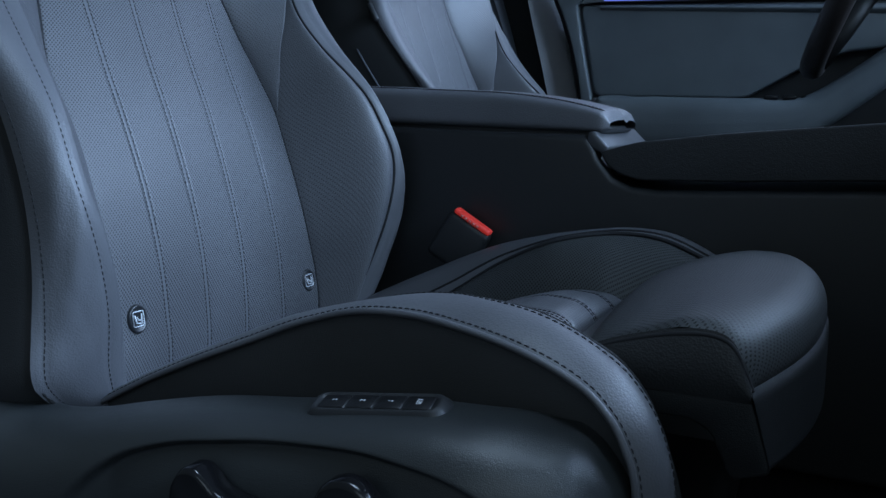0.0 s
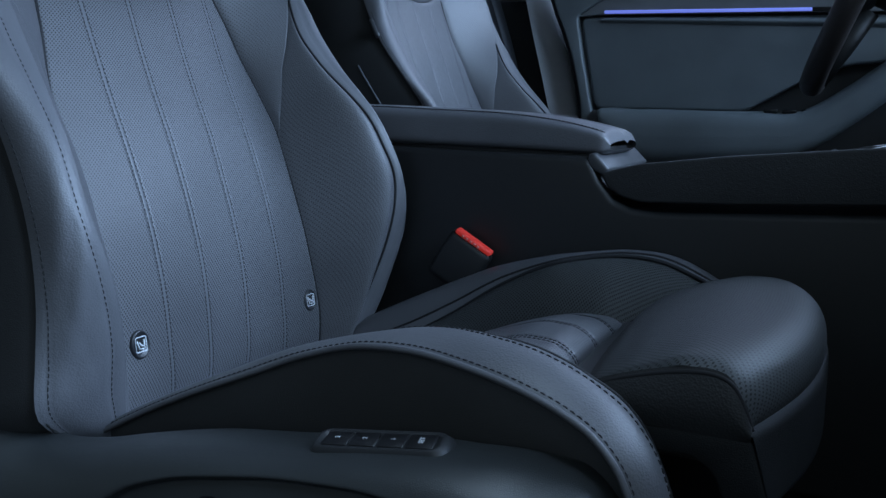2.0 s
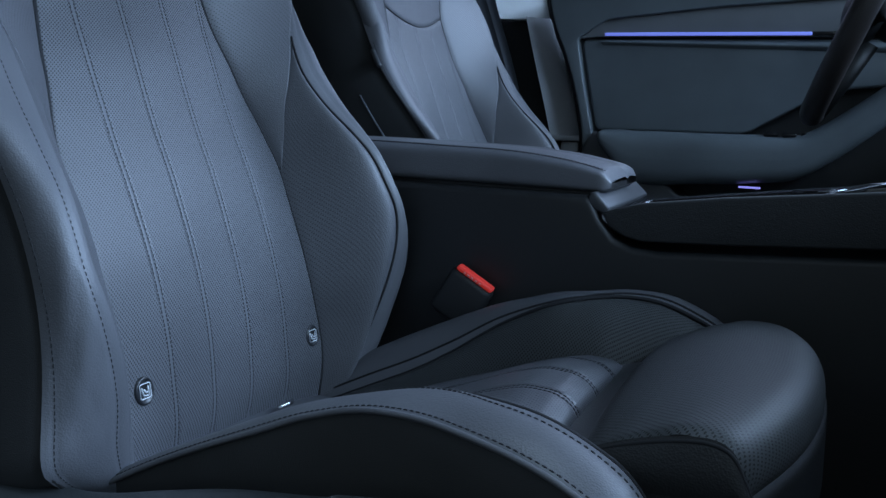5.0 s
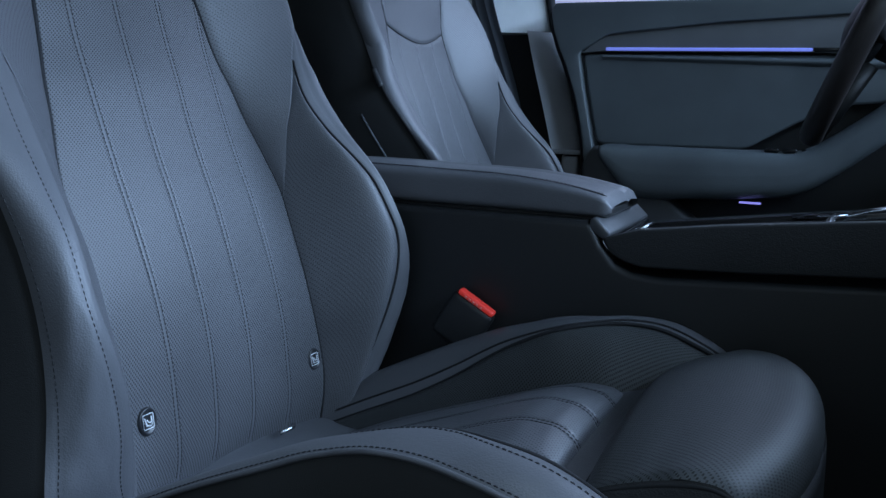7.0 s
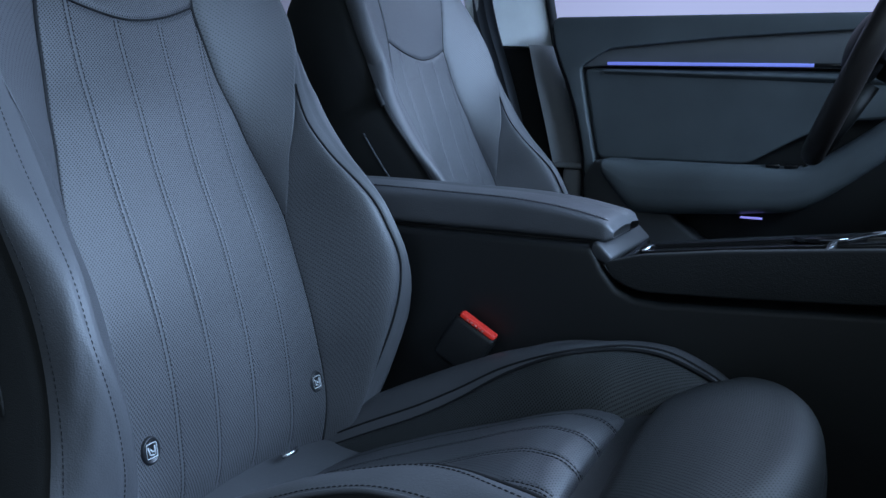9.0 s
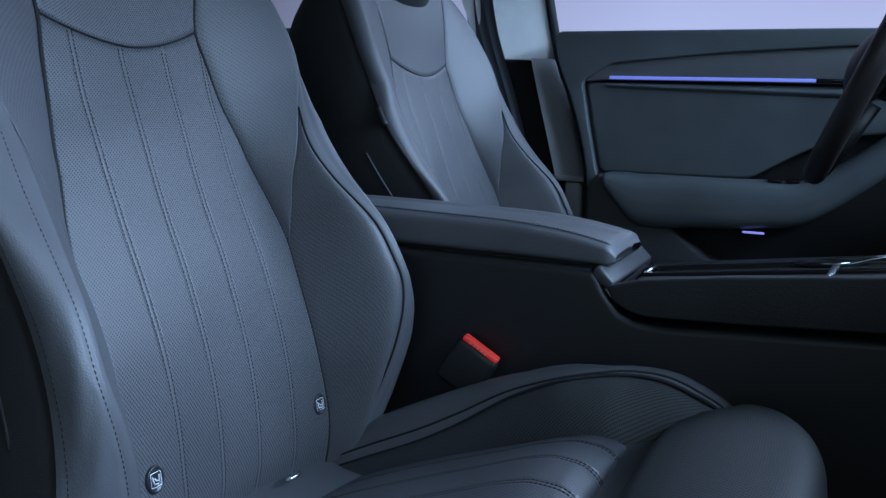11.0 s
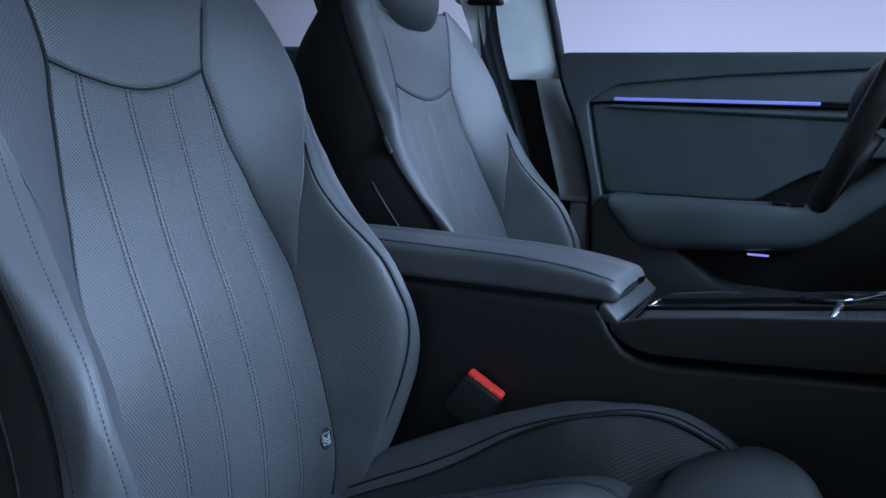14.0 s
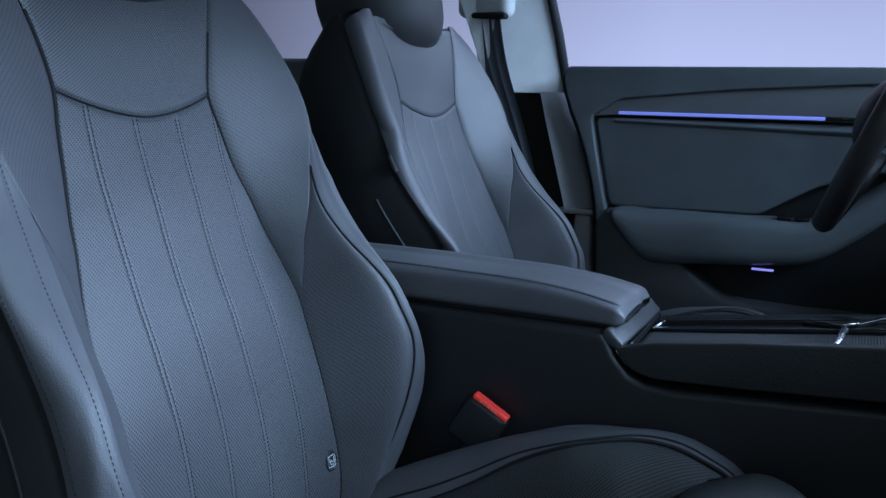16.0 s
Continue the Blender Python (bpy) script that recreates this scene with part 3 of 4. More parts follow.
    # bolster lines from back to front: inner seam, ridge, outer welt, each x, half width, height
    bolster = curve([(0.00, -0.860, 0.165, 0.255, -0.860, 0.200, 0.290, -0.860, 0.235, 0.285), (0.12, -0.745, 0.172, 0.312, -0.750, 0.205, 0.352, -0.755, 0.238, 0.348),
                     (0.25, -0.660, 0.174, 0.354, -0.665, 0.205, 0.395, -0.665, 0.240, 0.395), (0.33, -0.615, 0.175, 0.381, -0.612, 0.205, 0.422, -0.600, 0.241, 0.424),
                     (0.45, -0.542, 0.177, 0.431, -0.550, 0.205, 0.449, -0.545, 0.243, 0.448), (0.53, -0.490, 0.179, 0.457, -0.490, 0.207, 0.466, -0.500, 0.248, 0.462),
                     (0.60, -0.450, 0.192, 0.467, -0.447, 0.217, 0.474, -0.455, 0.255, 0.467), (0.67, -0.412, 0.206, 0.471, -0.408, 0.235, 0.477, -0.415, 0.264, 0.466),
                     (0.74, -0.372, 0.213, 0.468, -0.364, 0.246, 0.473, -0.372, 0.272, 0.460), (0.81, -0.335, 0.217, 0.455, -0.325, 0.249, 0.458, -0.335, 0.278, 0.449),
                     (0.87, -0.308, 0.221, 0.440, -0.297, 0.254, 0.439, -0.312, 0.282, 0.436), (0.92, -0.288, 0.227, 0.415, -0.277, 0.262, 0.412, -0.295, 0.284, 0.414),
                     (0.97, -0.272, 0.233, 0.370, -0.266, 0.264, 0.365, -0.284, 0.285, 0.372), (1.00, -0.262, 0.236, 0.300, -0.262, 0.264, 0.300, -0.280, 0.285, 0.300)])

    def crest_z(a):
        return bolster(a)[:3]

    for sg in (-1, 1):
        def band_pt(a, b):
            k = bolster(a)
            g, r, w = k[:3], k[3:6], k[6:]
            c = 2 * r - 0.5 * (g + w)
            q = (1 - b) ** 2 * g + 2 * b * (1 - b) * c + b * b * w
            steep = min(1.0, max(0.0, (a - 0.72) / 0.24))
            sink = 0.004 * dip(b * 0.06, 0.004)
            return q[0] - sink * steep, q[1], q[2] - sink * (1 - steep) - (0.005 * b if sg > 0 else 0.0)
        def band(a, b):
            x, u, z = band_pt(a, b)
            return P(x, sg * u, z)
        part("cushion_band", sheet(band, 90, 16, lambda a, b: (b * 0.034, a * 0.8)), M_leather, seat, "grey leather band on the cushion bolster")

        def inner_face(a, b):
            x, u, z = crest_z(a)
            zb = ins_z(min(x, -0.42)) - 0.02 - max(0.0, x + 0.42) * 0.6
            uu = u + (0.150 - u) * b
            zz = z + (min(zb, z - 0.01) - z) * (0.55 * b + 0.45 * b * b) + 0.007 * math.sin(math.pi * b)
            return P(x, sg * uu, zz - 0.004 * dip(b * 0.1, 0.004))
        part("inner_cushion_bolster", sheet(inner_face, 80, 24, lambda a, b: (b * 0.11, a * 0.8)), M_perf_shaded, seat)

        def outer_face(a, b):
            x, u, z = band_pt(a, 1.0)
            return P(x - 0.012 * b * a, sg * (u - 0.006 + 0.004 * math.sin(math.pi * b) - 0.03 * min(1.0, b * 3)), z - 0.003 + (0.22 - z) * b)
        part("outer_cushion_side", sheet(outer_face, 80, 14), M_dark_cloth, seat, "dark cloth side of the cushion")
        part("piping", tube([P(*(lambda q: (q[0], sg * q[1], q[2] - 0.001))(band_pt(a, 1.0))) for a in np.linspace(0, 1, 90)], 0.0024), M_leather, seat)
        part("cushion_seam", tube([P(*(lambda q: (q[0], sg * q[1], q[2] - 0.0005))(crest_z(a))) for a in np.linspace(0, 1, 90)], 0.0024), M_groove, seat)
        if sg > 0:
            part("piping", tube([band(a, 0.13) for a in np.linspace(0.02, 1, 90)], 0.0015), M_groove, seat)
        for q in ((0.36, 0.945) if sg < 0 else ()):
            pts = [P(*(lambda k: (k[0], sg * k[1], k[2]))(band_pt(a, q))) for a in np.linspace(0.05, 0.99, 100)]
            ups = [Vector((min(1, max(0, (a - 0.7) / 0.2)), sg * 0.2, 1 - min(0.9, max(0, (a - 0.75) / 0.2)))) for a in np.linspace(0.05, 0.99, 100)]
            tagged(part("stitching", dashes([p + u.normalized() * 0.0006 for p, u in zip(pts, ups)], ups, 0.0036, 0.0019, 0.0009, 0.0005), M_seam_thread, seat), kind="stuff")

    # sliding thigh support in front of the cushion
    def front_x(u):
        return -0.192 - 0.040 * (abs(u) / 0.2) ** 2.4
    def pad(a, b):
        u = (b * 2 - 1) * 0.202
        fx = front_x(u)
        # profile: gap wall, top, rounded nose, front face
        pts = [(-0.362, 0.395), (-0.362, 0.425), (-0.352, 0.443), (-0.330, 0.456), (-0.300, 0.467), (fx - 0.050, 0.4755), (fx - 0.022, 0.473), (fx - 0.006, 0.461), (fx, 0.447), (fx, 0.437), (fx - 0.003, 0.431)]
        run = [0.0]
        for p0, p1 in zip(pts[:-1], pts[1:]):
            run.append(run[-1] + math.hypot(p1[0] - p0[0], p1[1] - p0[1]))
        x, z = curve([(r / run[-1], *p) for r, p in zip(run, pts)])(a)
        end = (abs(u) / 0.202)
        rear = max(0.0, 1 - a / 0.45)
        z -= 0.005 * end ** 6 + 0.004 * end ** 2 - 0.006 + 0.008 * rear * end ** 3
        z -= 0.013 * max(0.0, u / 0.202) ** 3
        x += 0.012 * rear * end ** 2
        z -= 0.004 * dip((1 - end) * 0.2, 0.004) * (a > 0.1)
        return P(x, u, z)
    part("thigh_pad", sheet(pad, 60, 70, lambda a, b: (b * 0.40, a * 0.27)), M_perf_shaded, seat, "perforated leather thigh support cushion")
    for sg in (-1, 1):
        def cheek(a, b):
            pts = [(-0.362, 0.430), (-0.352, 0.441), (-0.3335, 0.4514), (-0.318, 0.4577), (-0.299, 0.4637), (-0.281, 0.4679), (-0.263, 0.4698), (-0.2504, 0.4674), (-0.243, 0.461), (-0.2366, 0.4487), (-0.232, 0.438), (-0.230, 0.434)]
            x, z = curve([(i / (len(pts) - 1), *p) for i, p in enumerate(pts)])(a)
            z -= 0.013 * (sg > 0)
            puff = 0.007 * math.sin(math.pi * min(1.0, b * 0.8 + 0.05))
            return P(min(max(x, -0.356), -0.231), sg * (0.201 + puff), z + (0.4245 - z) * b)
        # black here stands in for the shade on the pad's grey sides
        part("pad_cheek", sheet(cheek, 50, 12), M_black_leather, seat)
        part("pad_seam", tube([P(*(lambda q: (q.x, sg * 0.2025, q.z - 0.0035))(cheek(a, 0))) for a in np.linspace(0, 0.95, 40)], 0.0018), M_groove, seat)
    def gap_sheet(a, b):
        u = (b * 2 - 1) * 0.185
        return P(-0.415 + 0.060 * a, u, 0.398 + 0.016 * a + 0.003 * (1 - (u / 0.185) ** 2))
    part("gap_cover", sheet(gap_sheet, 6, 20), M_leather, seat, "plain grey leather strip in the gap")
    hull = fillet([(-0.365, 0.4215), (-0.231, 0.4275), (-0.214, 0.379), (-0.240, 0.370), (-0.254, 0.400), (-0.268, 0.408), (-0.365, 0.404)], 0.007)
    part("pad_base", slab(hull, "y", y0 - 0.2035, y0 + 0.2035, 0.002), M_base, seat, "black plastic base of the thigh support")

    def nose(a, b):
        u = (b * 2 - 1) * 0.2045
        e = abs(u) / 0.2
        x = (front_x(u) + 0.003) * (1 - a) + (-0.187 - 0.026 * e ** 2.4) * a
        x -= 0.005 * max(0.0, 1 - a / 0.12) ** 2 + 0.012 * max(0.0, (a - 0.9) / 0.1) ** 2
        return P(x, u, 0.442 - 0.008 * e ** 2 - (0.064 - 0.008 * e ** 2) * a - 0.004 * max(0.0, u / 0.2))
    part("pad_front_cover", sheet(nose, 20, 40), M_base, seat)
    part("seat_pan", rbox(-0.80, -0.26, y0 - 0.22, y0 + 0.22, 0.19, 0.245, 0.02), M_plastic, seat)
    return seat


passenger = build_seat("passenger_seat", SEAT_Y, "grey leather front seat with perforated fluted panels")
driver = build_seat("driver_seat", SEAT_Y + PITCH, "grey leather driver seat beside the door", 0.02)

# outer plastic shield with the seat switches
shield_top = curve([(-0.90, 0.365), (-0.84, 0.362), (-0.80, 0.359), (-0.752, 0.3545), (-0.715, 0.3600), (-0.66, 0.3745), (-0.594, 0.390), (-0.52, 0.401), (-0.452, 0.412), (-0.398, 0.418), (-0.341, 0.416), (-0.304, 0.401), (-0.285, 0.372), (-0.274, 0.33), (-0.27, 0.27)])


def shield_pt(a, b):
    x = -0.90 + 0.63 * a
    top = shield_top(x)
    end = max(0.0, (x + 0.40) / 0.13)
    prof = curve([(0, 0.340, -0.012), (0.10, 0.330, 0.0), (0.22, 0.312, 0.0015), (0.36, 0.290, -0.002), (0.48, 0.272, -0.012), (0.60, 0.260, -0.030), (0.74, 0.254, -0.062), (0.88, 0.254, -0.11), (1.0, 0.258, -0.17)])
    y, dz = prof(b)
    y += 0.055 * end ** 2.2
    z = top + dz
    # sunk control field under a curved lip
    lip = lip_line(x)
    if lip and z < lip:
        q = min(1.0, (lip - z) / 0.007)
        y += 0.013 * q * q * (3 - 2 * q) * min(1, (x + 0.70) / 0.05)
    return Vector((x, y, z))


lip_curve = curve([(-0.70, 0.29), (-0.676, 0.326), (-0.642, 0.357), (-0.61, 0.371), (-0.555, 0.384), (-0.491, 0.394), (-0.426, 0.398), (-0.369, 0.389), (-0.33, 0.366), (-0.30, 0.33)])


def lip_line(x):
    return lip_curve(x) if -0.695 < x < -0.30 else None


part("side_shield", sheet(shield_pt, 150, 110), M_shield, passenger, "grained black plastic seat shield")

# memory switch block
mem_m = pose(-0.4530, 0.3070, 0.4134, 16.2, -7.9, 2.4) @ Matrix.Diagonal((1.03, 0.84, 1, 1))


def ring_loft(rings, m):
    """Closed outlines of equal length joined in turn, the last one filled."""
    bm = bmesh.new()
    vs = [[bm.verts.new(m @ Vector((x, y, z))) for x, y in poly] for poly, z in rings]
    for p, q in zip(vs[:-1], vs[1:]):
        for k in range(len(p)):
            bm.faces.new((p[k], p[(k + 1) % len(p)], q[(k + 1) % len(p)], q[k]))
    bm.faces.new(vs[-1])
    bmesh.ops.recalc_face_normals(bm, faces=bm.faces)
    return bm


def oblong(hx, hy, r):
    return fillet([(-hx, -hy), (hx, -hy), (hx, hy), (-hx, hy)], r, 6)


mem = part("memory_switch", ring_loft([(oblong(0.0500, 0.0165, 0.011), -0.006), (oblong(0.0492, 0.0158, 0.0105), -0.001), (oblong(0.0455, 0.0128, 0.009), 0.0036),
                                      (oblong(0.0445, 0.0118, 0.0085), 0.0042), (oblong(0.0425, 0.0105, 0.0075), 0.0042), (oblong(0.0418, 0.0098, 0.007), 0.0030)], mem_m), M_plastic, passenger, "black memory switch block with four keys")
for i, word in enumerate(("3", "2", "1", "SET")):
    cx = -0.030 + 0.020 * i
    key = part("key", rbox(cx - 0.0094, cx + 0.0094, -0.0088, 0.0088, 0.002, 0.0040, 0.0009, 2, mem_m), M_key, mem)
    part("print", text_bm(word, 0.0050, mem_m @ pose(cx, 0.001, 0.00415, 0, 0, 90)), M_mark, key, smooth=False)
lever_poly = fillet([(-0.578, 0.330), (-0.576, 0.356), (-0.567, 0.370), (-0.555, 0.372), (-0.546, 0.365), (-0.537, 0.357), (-0.50, 0.350), (-0.50, 0.322), (-0.570, 0.315)], 0.006)
part("seat_lever", slab(lever_poly, "y", 0.246, 0.268, 0.004), M_gloss, passenger, "glossy black seat adjuster lever")
knob_poly = [(-0.443 + 0.0225 * math.cos(a), 0.365 + 0.0225 * math.sin(a)) for a in np.linspace(0, 2 * math.pi, 40, endpoint=False)]
part("lumbar_knob", slab(knob_poly, "y", 0.246, 0.264, 0.005, 3), M_gloss, passenger, "round glossy black lumbar control")

# ---------------------------------------------------------------- car shell
def structure(name, bm, mat, label, category):
    return tagged(part(name, bm, mat), label, category, kind="structure")


structure("floor", rbox(-2.2, 0.9, 0.12, 1.84, 0.14, 0.185, 0.01), M_carpet, "black carpeted car floor", "floor")
structure("sill", rbox(-2.2, 0.9, 0.05, 0.20, 0.12, 0.245, 0.02), M_plastic, "dark door sill", "sill")
structure("ground", rbox(-12, 12, -10, 14, -0.05, 0.0, 0), M_ground, "grey studio floor", "ground")
structure("backdrop", rbox(-14, 12, 9.0, 9.1, 0, 7, 0), M_wall, "pale violet studio wall, its lighting given as a graded glow", "backdrop")
# roof is out of view; its edges are set to shade the seats
structure("roof", rbox(-2.2, 0.10, 0.30, 1.70, 1.36, 1.41, 0.015), M_white, "pale headliner", "roof")

# ---------------------------------------------------------------- centre console
console = thing("centre_console", "black centre console with padded armrest and tray", "console")
CY = 0.986
side_poly = [(-1.05, 0.20), (-1.05, 0.578), (-0.60, 0.578), (-0.4765, 0.5785), (-0.469, 0.5676), (-0.4608, 0.5506), (-0.4416, 0.5281), (-0.4199, 0.5190), (-0.3855, 0.5166), (-0.3023, 0.5220), (-0.1544, 0.5317), (0.25, 0.5580), (0.25, 0.20)]
part("console_body", slab(side_poly, "y", 0.8695, 2 * CY - 0.8695, 0.008, 4), M_soft, console, "soft black console side")


ARM_Y = 0.9685


arm_top = curve([(-1.05, 0.630), (-0.70, 0.629), (-0.57, 0.625), (-0.52, 0.6195), (-0.487, 0.6135), (-0.46, 0.607), (-0.45, 0.604)])


def armrest(a, b):
    # a along the length, b round the section, a rounded oblong
    x = -1.05 + 0.595 * a
    run = (1 - a) * 0.595
    r = 0.015
    k = math.sqrt(max(0.0, 1 - (1 - run / r) ** 2)) if run < r else 1.0
    low, high = 0.580, arm_top(x)
    hw, hz = 0.0815 - 0.008 * (1 - k), (high - low) / 2 - 0.0085 * (1 - k)
    t = 2 * math.pi * b
    c, s = math.cos(t), math.sin(t)
    n = 0.32
    yy, zz = math.copysign(abs(c) ** n, c) * hw, math.copysign(abs(s) ** n, s) * hz
    crease = (0.0042 * dip(yy - 0.030, 0.004)) * (s > 0.3)
    bow = 0.003 * (1 - (yy / hw) ** 2) * (s > 0)
    lobe = 0.0022 * dip(yy - 0.030, 0.012) * (1 - k)
    return Vector((x - lobe, ARM_Y + yy, (low + high) / 2 - 0.0025 * (1 - k) + zz - crease + bow))


arm = part("armrest", sheet(armrest, 90, 120), M_leather, console, "grey leather armrest lid with twin stitched edge")
for off_y, off_z in ((0.0150, 0.0013), (0.0090, 0.0006)):
    pts = [(x, ARM_Y - 0.0815 + off_y, arm_top(x) + off_z) for x in np.linspace(-1.0, -0.4635, 90)]
    tagged(part("stitching", dashes(pts, [Vector((0, -0.5, 1))] * 90, 0.0032, 0.0018, 0.0007, 0.0003), M_thread, arm), kind="stuff")
part("lid_seam", tube([(x, ARM_Y - 0.0695, arm_top(x) + 0.0004) for x in np.linspace(-1.04, -0.4635, 60)], 0.0006, 6), M_groove, arm)
part("armrest_base", rbox(-1.04, -0.466, 0.899, 1.04, 0.566, 0.590, 0.004), M_soft, console)
# sloped cap below the armrest's nose
part("console_cap", slab([(-0.478, 0.566), (-0.476, 0.582), (-0.469, 0.584), (-0.449, 0.565), (-0.455, 0.556)], "y", 0.8715, 2 * CY - 0.8715, 0.003), M_chrome_dark, console, "satin grey cap")


knee = fillet([(-0.4595, 0.5593), (-0.4499, 0.5425), (-0.4316, 0.5325), (-0.4103, 0.5275), (-0.303, 0.5322), (-0.1554, 0.5422), (0.25, 0.569), (0.25, 0.646), (-0.161, 0.604), (-0.317, 0.587), (-0.414, 0.573)], 0.006)
part("knee_pad", slab(knee, "y", 0.8705, 0.8905, 0.010, 6), M_black_leather, console, "padded black leather console edge")
def tray_z(x):
    return 0.5490 + (x + 0.45) * 0.125


part("tray_surround", slab([(-0.448, 0.53), (0.25, 0.60), (0.25, tray_z(0.25) + 0.004), (-0.448, tray_z(-0.448) + 0.004)], "y", 0.886, 0.893, 0.002), M_gloss, console)
tray = part("tray", slab([(-0.448, 0.53), (0.25, 0.60), (0.25, tray_z(0.25)), (-0.448, tray_z(-0.448))], "y", 0.892, 1.020, 0.002), M_tray, console)
for i in range(96):
    x = -0.442 + i * 0.0034
    part("slat", rbox(x, x + 0.0027, 0.895, 1.017, tray_z(x) - 0.002, tray_z(x) + 0.0006, 0.0003, 1), M_tray, tray)


def rail_z(x):
    return 0.5610 + (x + 0.435) * 0.137


# stepped glossy frame along the far side and the end of the tray
part("tray_step", slab([(-0.446, 0.53), (0.25, 0.60), (0.25, tray_z(0.25) + 0.008), (-0.20, tray_z(-0.20) + 0.007), (-0.446, tray_z(-0.446) + 0.005)], "y", 1.018, 1.050, 0.003, 3), M_gloss, console)
part("tray_wall", slab([(-0.450, 0.53), (0.25, 0.60), (0.25, rail_z(0.25)), (-0.440, rail_z(-0.440)), (-0.450, rail_z(-0.450) - 0.004)], "y", 1.050, 1.088, 0.004, 3), M_gloss, console, "glossy black tray rim")
part("tray_rim", tube([(-0.450, y, tray_z(-0.449) + 0.005 + 0.004 * max(0.0, (y - 0.98) / 0.09)) for y in np.linspace(0.900, 1.086, 10)], 0.0045, 8), M_gloss, console)
part("corner_trim", tube([(-0.444, 1.022, 0.5545), (-0.438, 1.034, 0.5575), (-0.433, 1.048, 0.5600)], 0.0022, 8), M_chrome, console, "thin chrome accent")
holder = [(-0.250, 1.046, 0.5830), (-0.222, 1.034, 0.5860), (-0.204, 1.030, 0.5880), (-0.188, 1.038, 0.5905), (-0.165, 1.056, 0.5960), (-0.130, 1.066, 0.6020)]
part("cup_holder_rim", tube(holder, 0.0055, 10), M_gloss, console, "glossy black cup holder rim")
part("cup_holder_accent", tube([(x, y - 0.0045, z + 0.0030) for x, y, z in holder[1:4]], 0.0012, 8), M_chrome, console)
part("tray_handle", tube([(-0.217, 0.893, 0.579), (-0.214, 0.912, 0.585), (-0.209, 0.935, 0.589), (-0.207, 0.955, 0.592), (-0.203, 0.985, 0.594)], 0.0042, 12), M_chrome, console, "chrome tray handle")
# out of view; height and width are set to shade the thigh pads
structure("dashboard", slab([(0.25, 0.45), (0.14, 0.800), (0.42, 0.94), (0.85, 0.98), (0.85, 0.30)], "y", 0.10, 1.72, 0.02), M_soft, "black dashboard", "dashboard")

# ---------------------------------------------------------------- belt buckle of the passenger seat
buckle = thing("seat_belt_buckle", "black seat belt buckle with red button beside the console", "belt buckle")
ang = math.degrees(math.atan2(-0.027, 0.045))
bm_m = pose(-0.6115, 0.853, 0.4665, 0, -ang, 4)
part("buckle_body", rbox(-0.0325, 0.0310, -0.012, 0.012, -0.072, -0.004, 0.009, 3, bm_m), M_soft, buckle)
button = part("release_button", rbox(-0.0270, 0.0280, -0.0112, 0.0040, -0.0068, 0.0008, 0.003, 3, bm_m), M_red, buckle, "red release button")
for i in range(5):
    part("print_bar", rbox(-0.016 + i * 0.006, -0.0125 + i * 0.006, -0.0114, -0.0106, -0.0055, -0.0025, 0, 1, bm_m), M_print_red, button)
part("buckle_stalk", tube([bm_m @ Vector((0.008, 0.004, -0.065)), bm_m @ Vector((0.012, 0.006, -0.14)), bm_m @ Vector((-0.01, 0.005, -0.22))], 0.014, 10, flat=0.5), M_soft, buckle)

# ---------------------------------------------------------------- driver's door
DY = 1.75
door = thing("driver_door", "dark driver door with blue light strip and padded armrest", "car door")
ledge = fillet([(-0.728, 0.60), (-0.731, 0.638), (-0.741, 0.688), (-0.758, 0.751), (-0.781, 0.814), (-0.796, 0.845), (-0.812, 0.889), (-0.819, 0.925), (-0.812, 0.946), (-0.20, 0.949), (0.50, 0.945), (0.50, 0.935), (-0.17, 0.917), (-0.45, 0.901), (-0.688, 0.878), (-0.752, 0.838), (-0.735, 0.75), (-0.70, 0.60)], 0.012)
part("upper_panel", slab(ledge, "y", DY - 0.012, DY + 0.07, 0.007, 4), M_door, door, "soft dark upper door panel")
part("trim_plate", slab([(-0.749, 0.838), (-0.69, 0.880), (-0.45, 0.904), (-0.17, 0.920), (0.50, 0.938), (0.50, 0.84), (-0.70, 0.842)], "y", DY - 0.003, DY + 0.03, 0.002), M_grey_trim, door)
part("light_strip", rbox(-0.693, -0.274, DY - 0.006, DY + 0.004, 0.8435, 0.8503, 0.002), M_strip, door, "glowing blue light strip")
part("strip_end", rbox(-0.274, -0.215, DY - 0.004, DY + 0.004, 0.8425, 0.8515, 0.002), M_gloss, door)
main = fillet([(-0.747, 0.837), (-0.704, 0.640), (-0.386, 0.643), (-0.282, 0.706), (-0.20, 0.74), (0.50, 0.80), (0.50, 0.834)], 0.018)
part("inset_panel", slab(main, "y", DY + 0.004, DY + 0.05, 0.006, 3), M_door, door)


def panel_roll(a, b):
    # padded edge below the light strip, wider towards the front
    x = -0.700 + 1.200 * a
    h = 0.012 + 0.020 * a
    return Vector((x, DY + 0.005 - 0.010 * math.sin(math.pi * b), 0.8370 - 0.012 * a - h * b))


part("panel_roll", sheet(panel_roll, 30, 10), M_door, door)
part("panel_seam", tube([(x, DY + 0.001, z) for x, z in main + main[:1]], 0.0008, 6), M_groove, door)
grip = curve([(0.0, -0.690, 0.634, 0.006), (0.05, -0.675, 0.624, 0.018), (0.11, -0.648, 0.607, 0.036), (0.19, -0.610, 0.587, 0.054), (0.25, -0.575, 0.585, 0.057), (0.4, -0.48, 0.588, 0.054), (0.6, -0.36, 0.594, 0.050), (0.74, -0.27, 0.605, 0.045), (0.84, -0.20, 0.650, 0.044), (0.92, -0.12, 0.715, 0.042), (1.0, -0.02, 0.80, 0.036)])


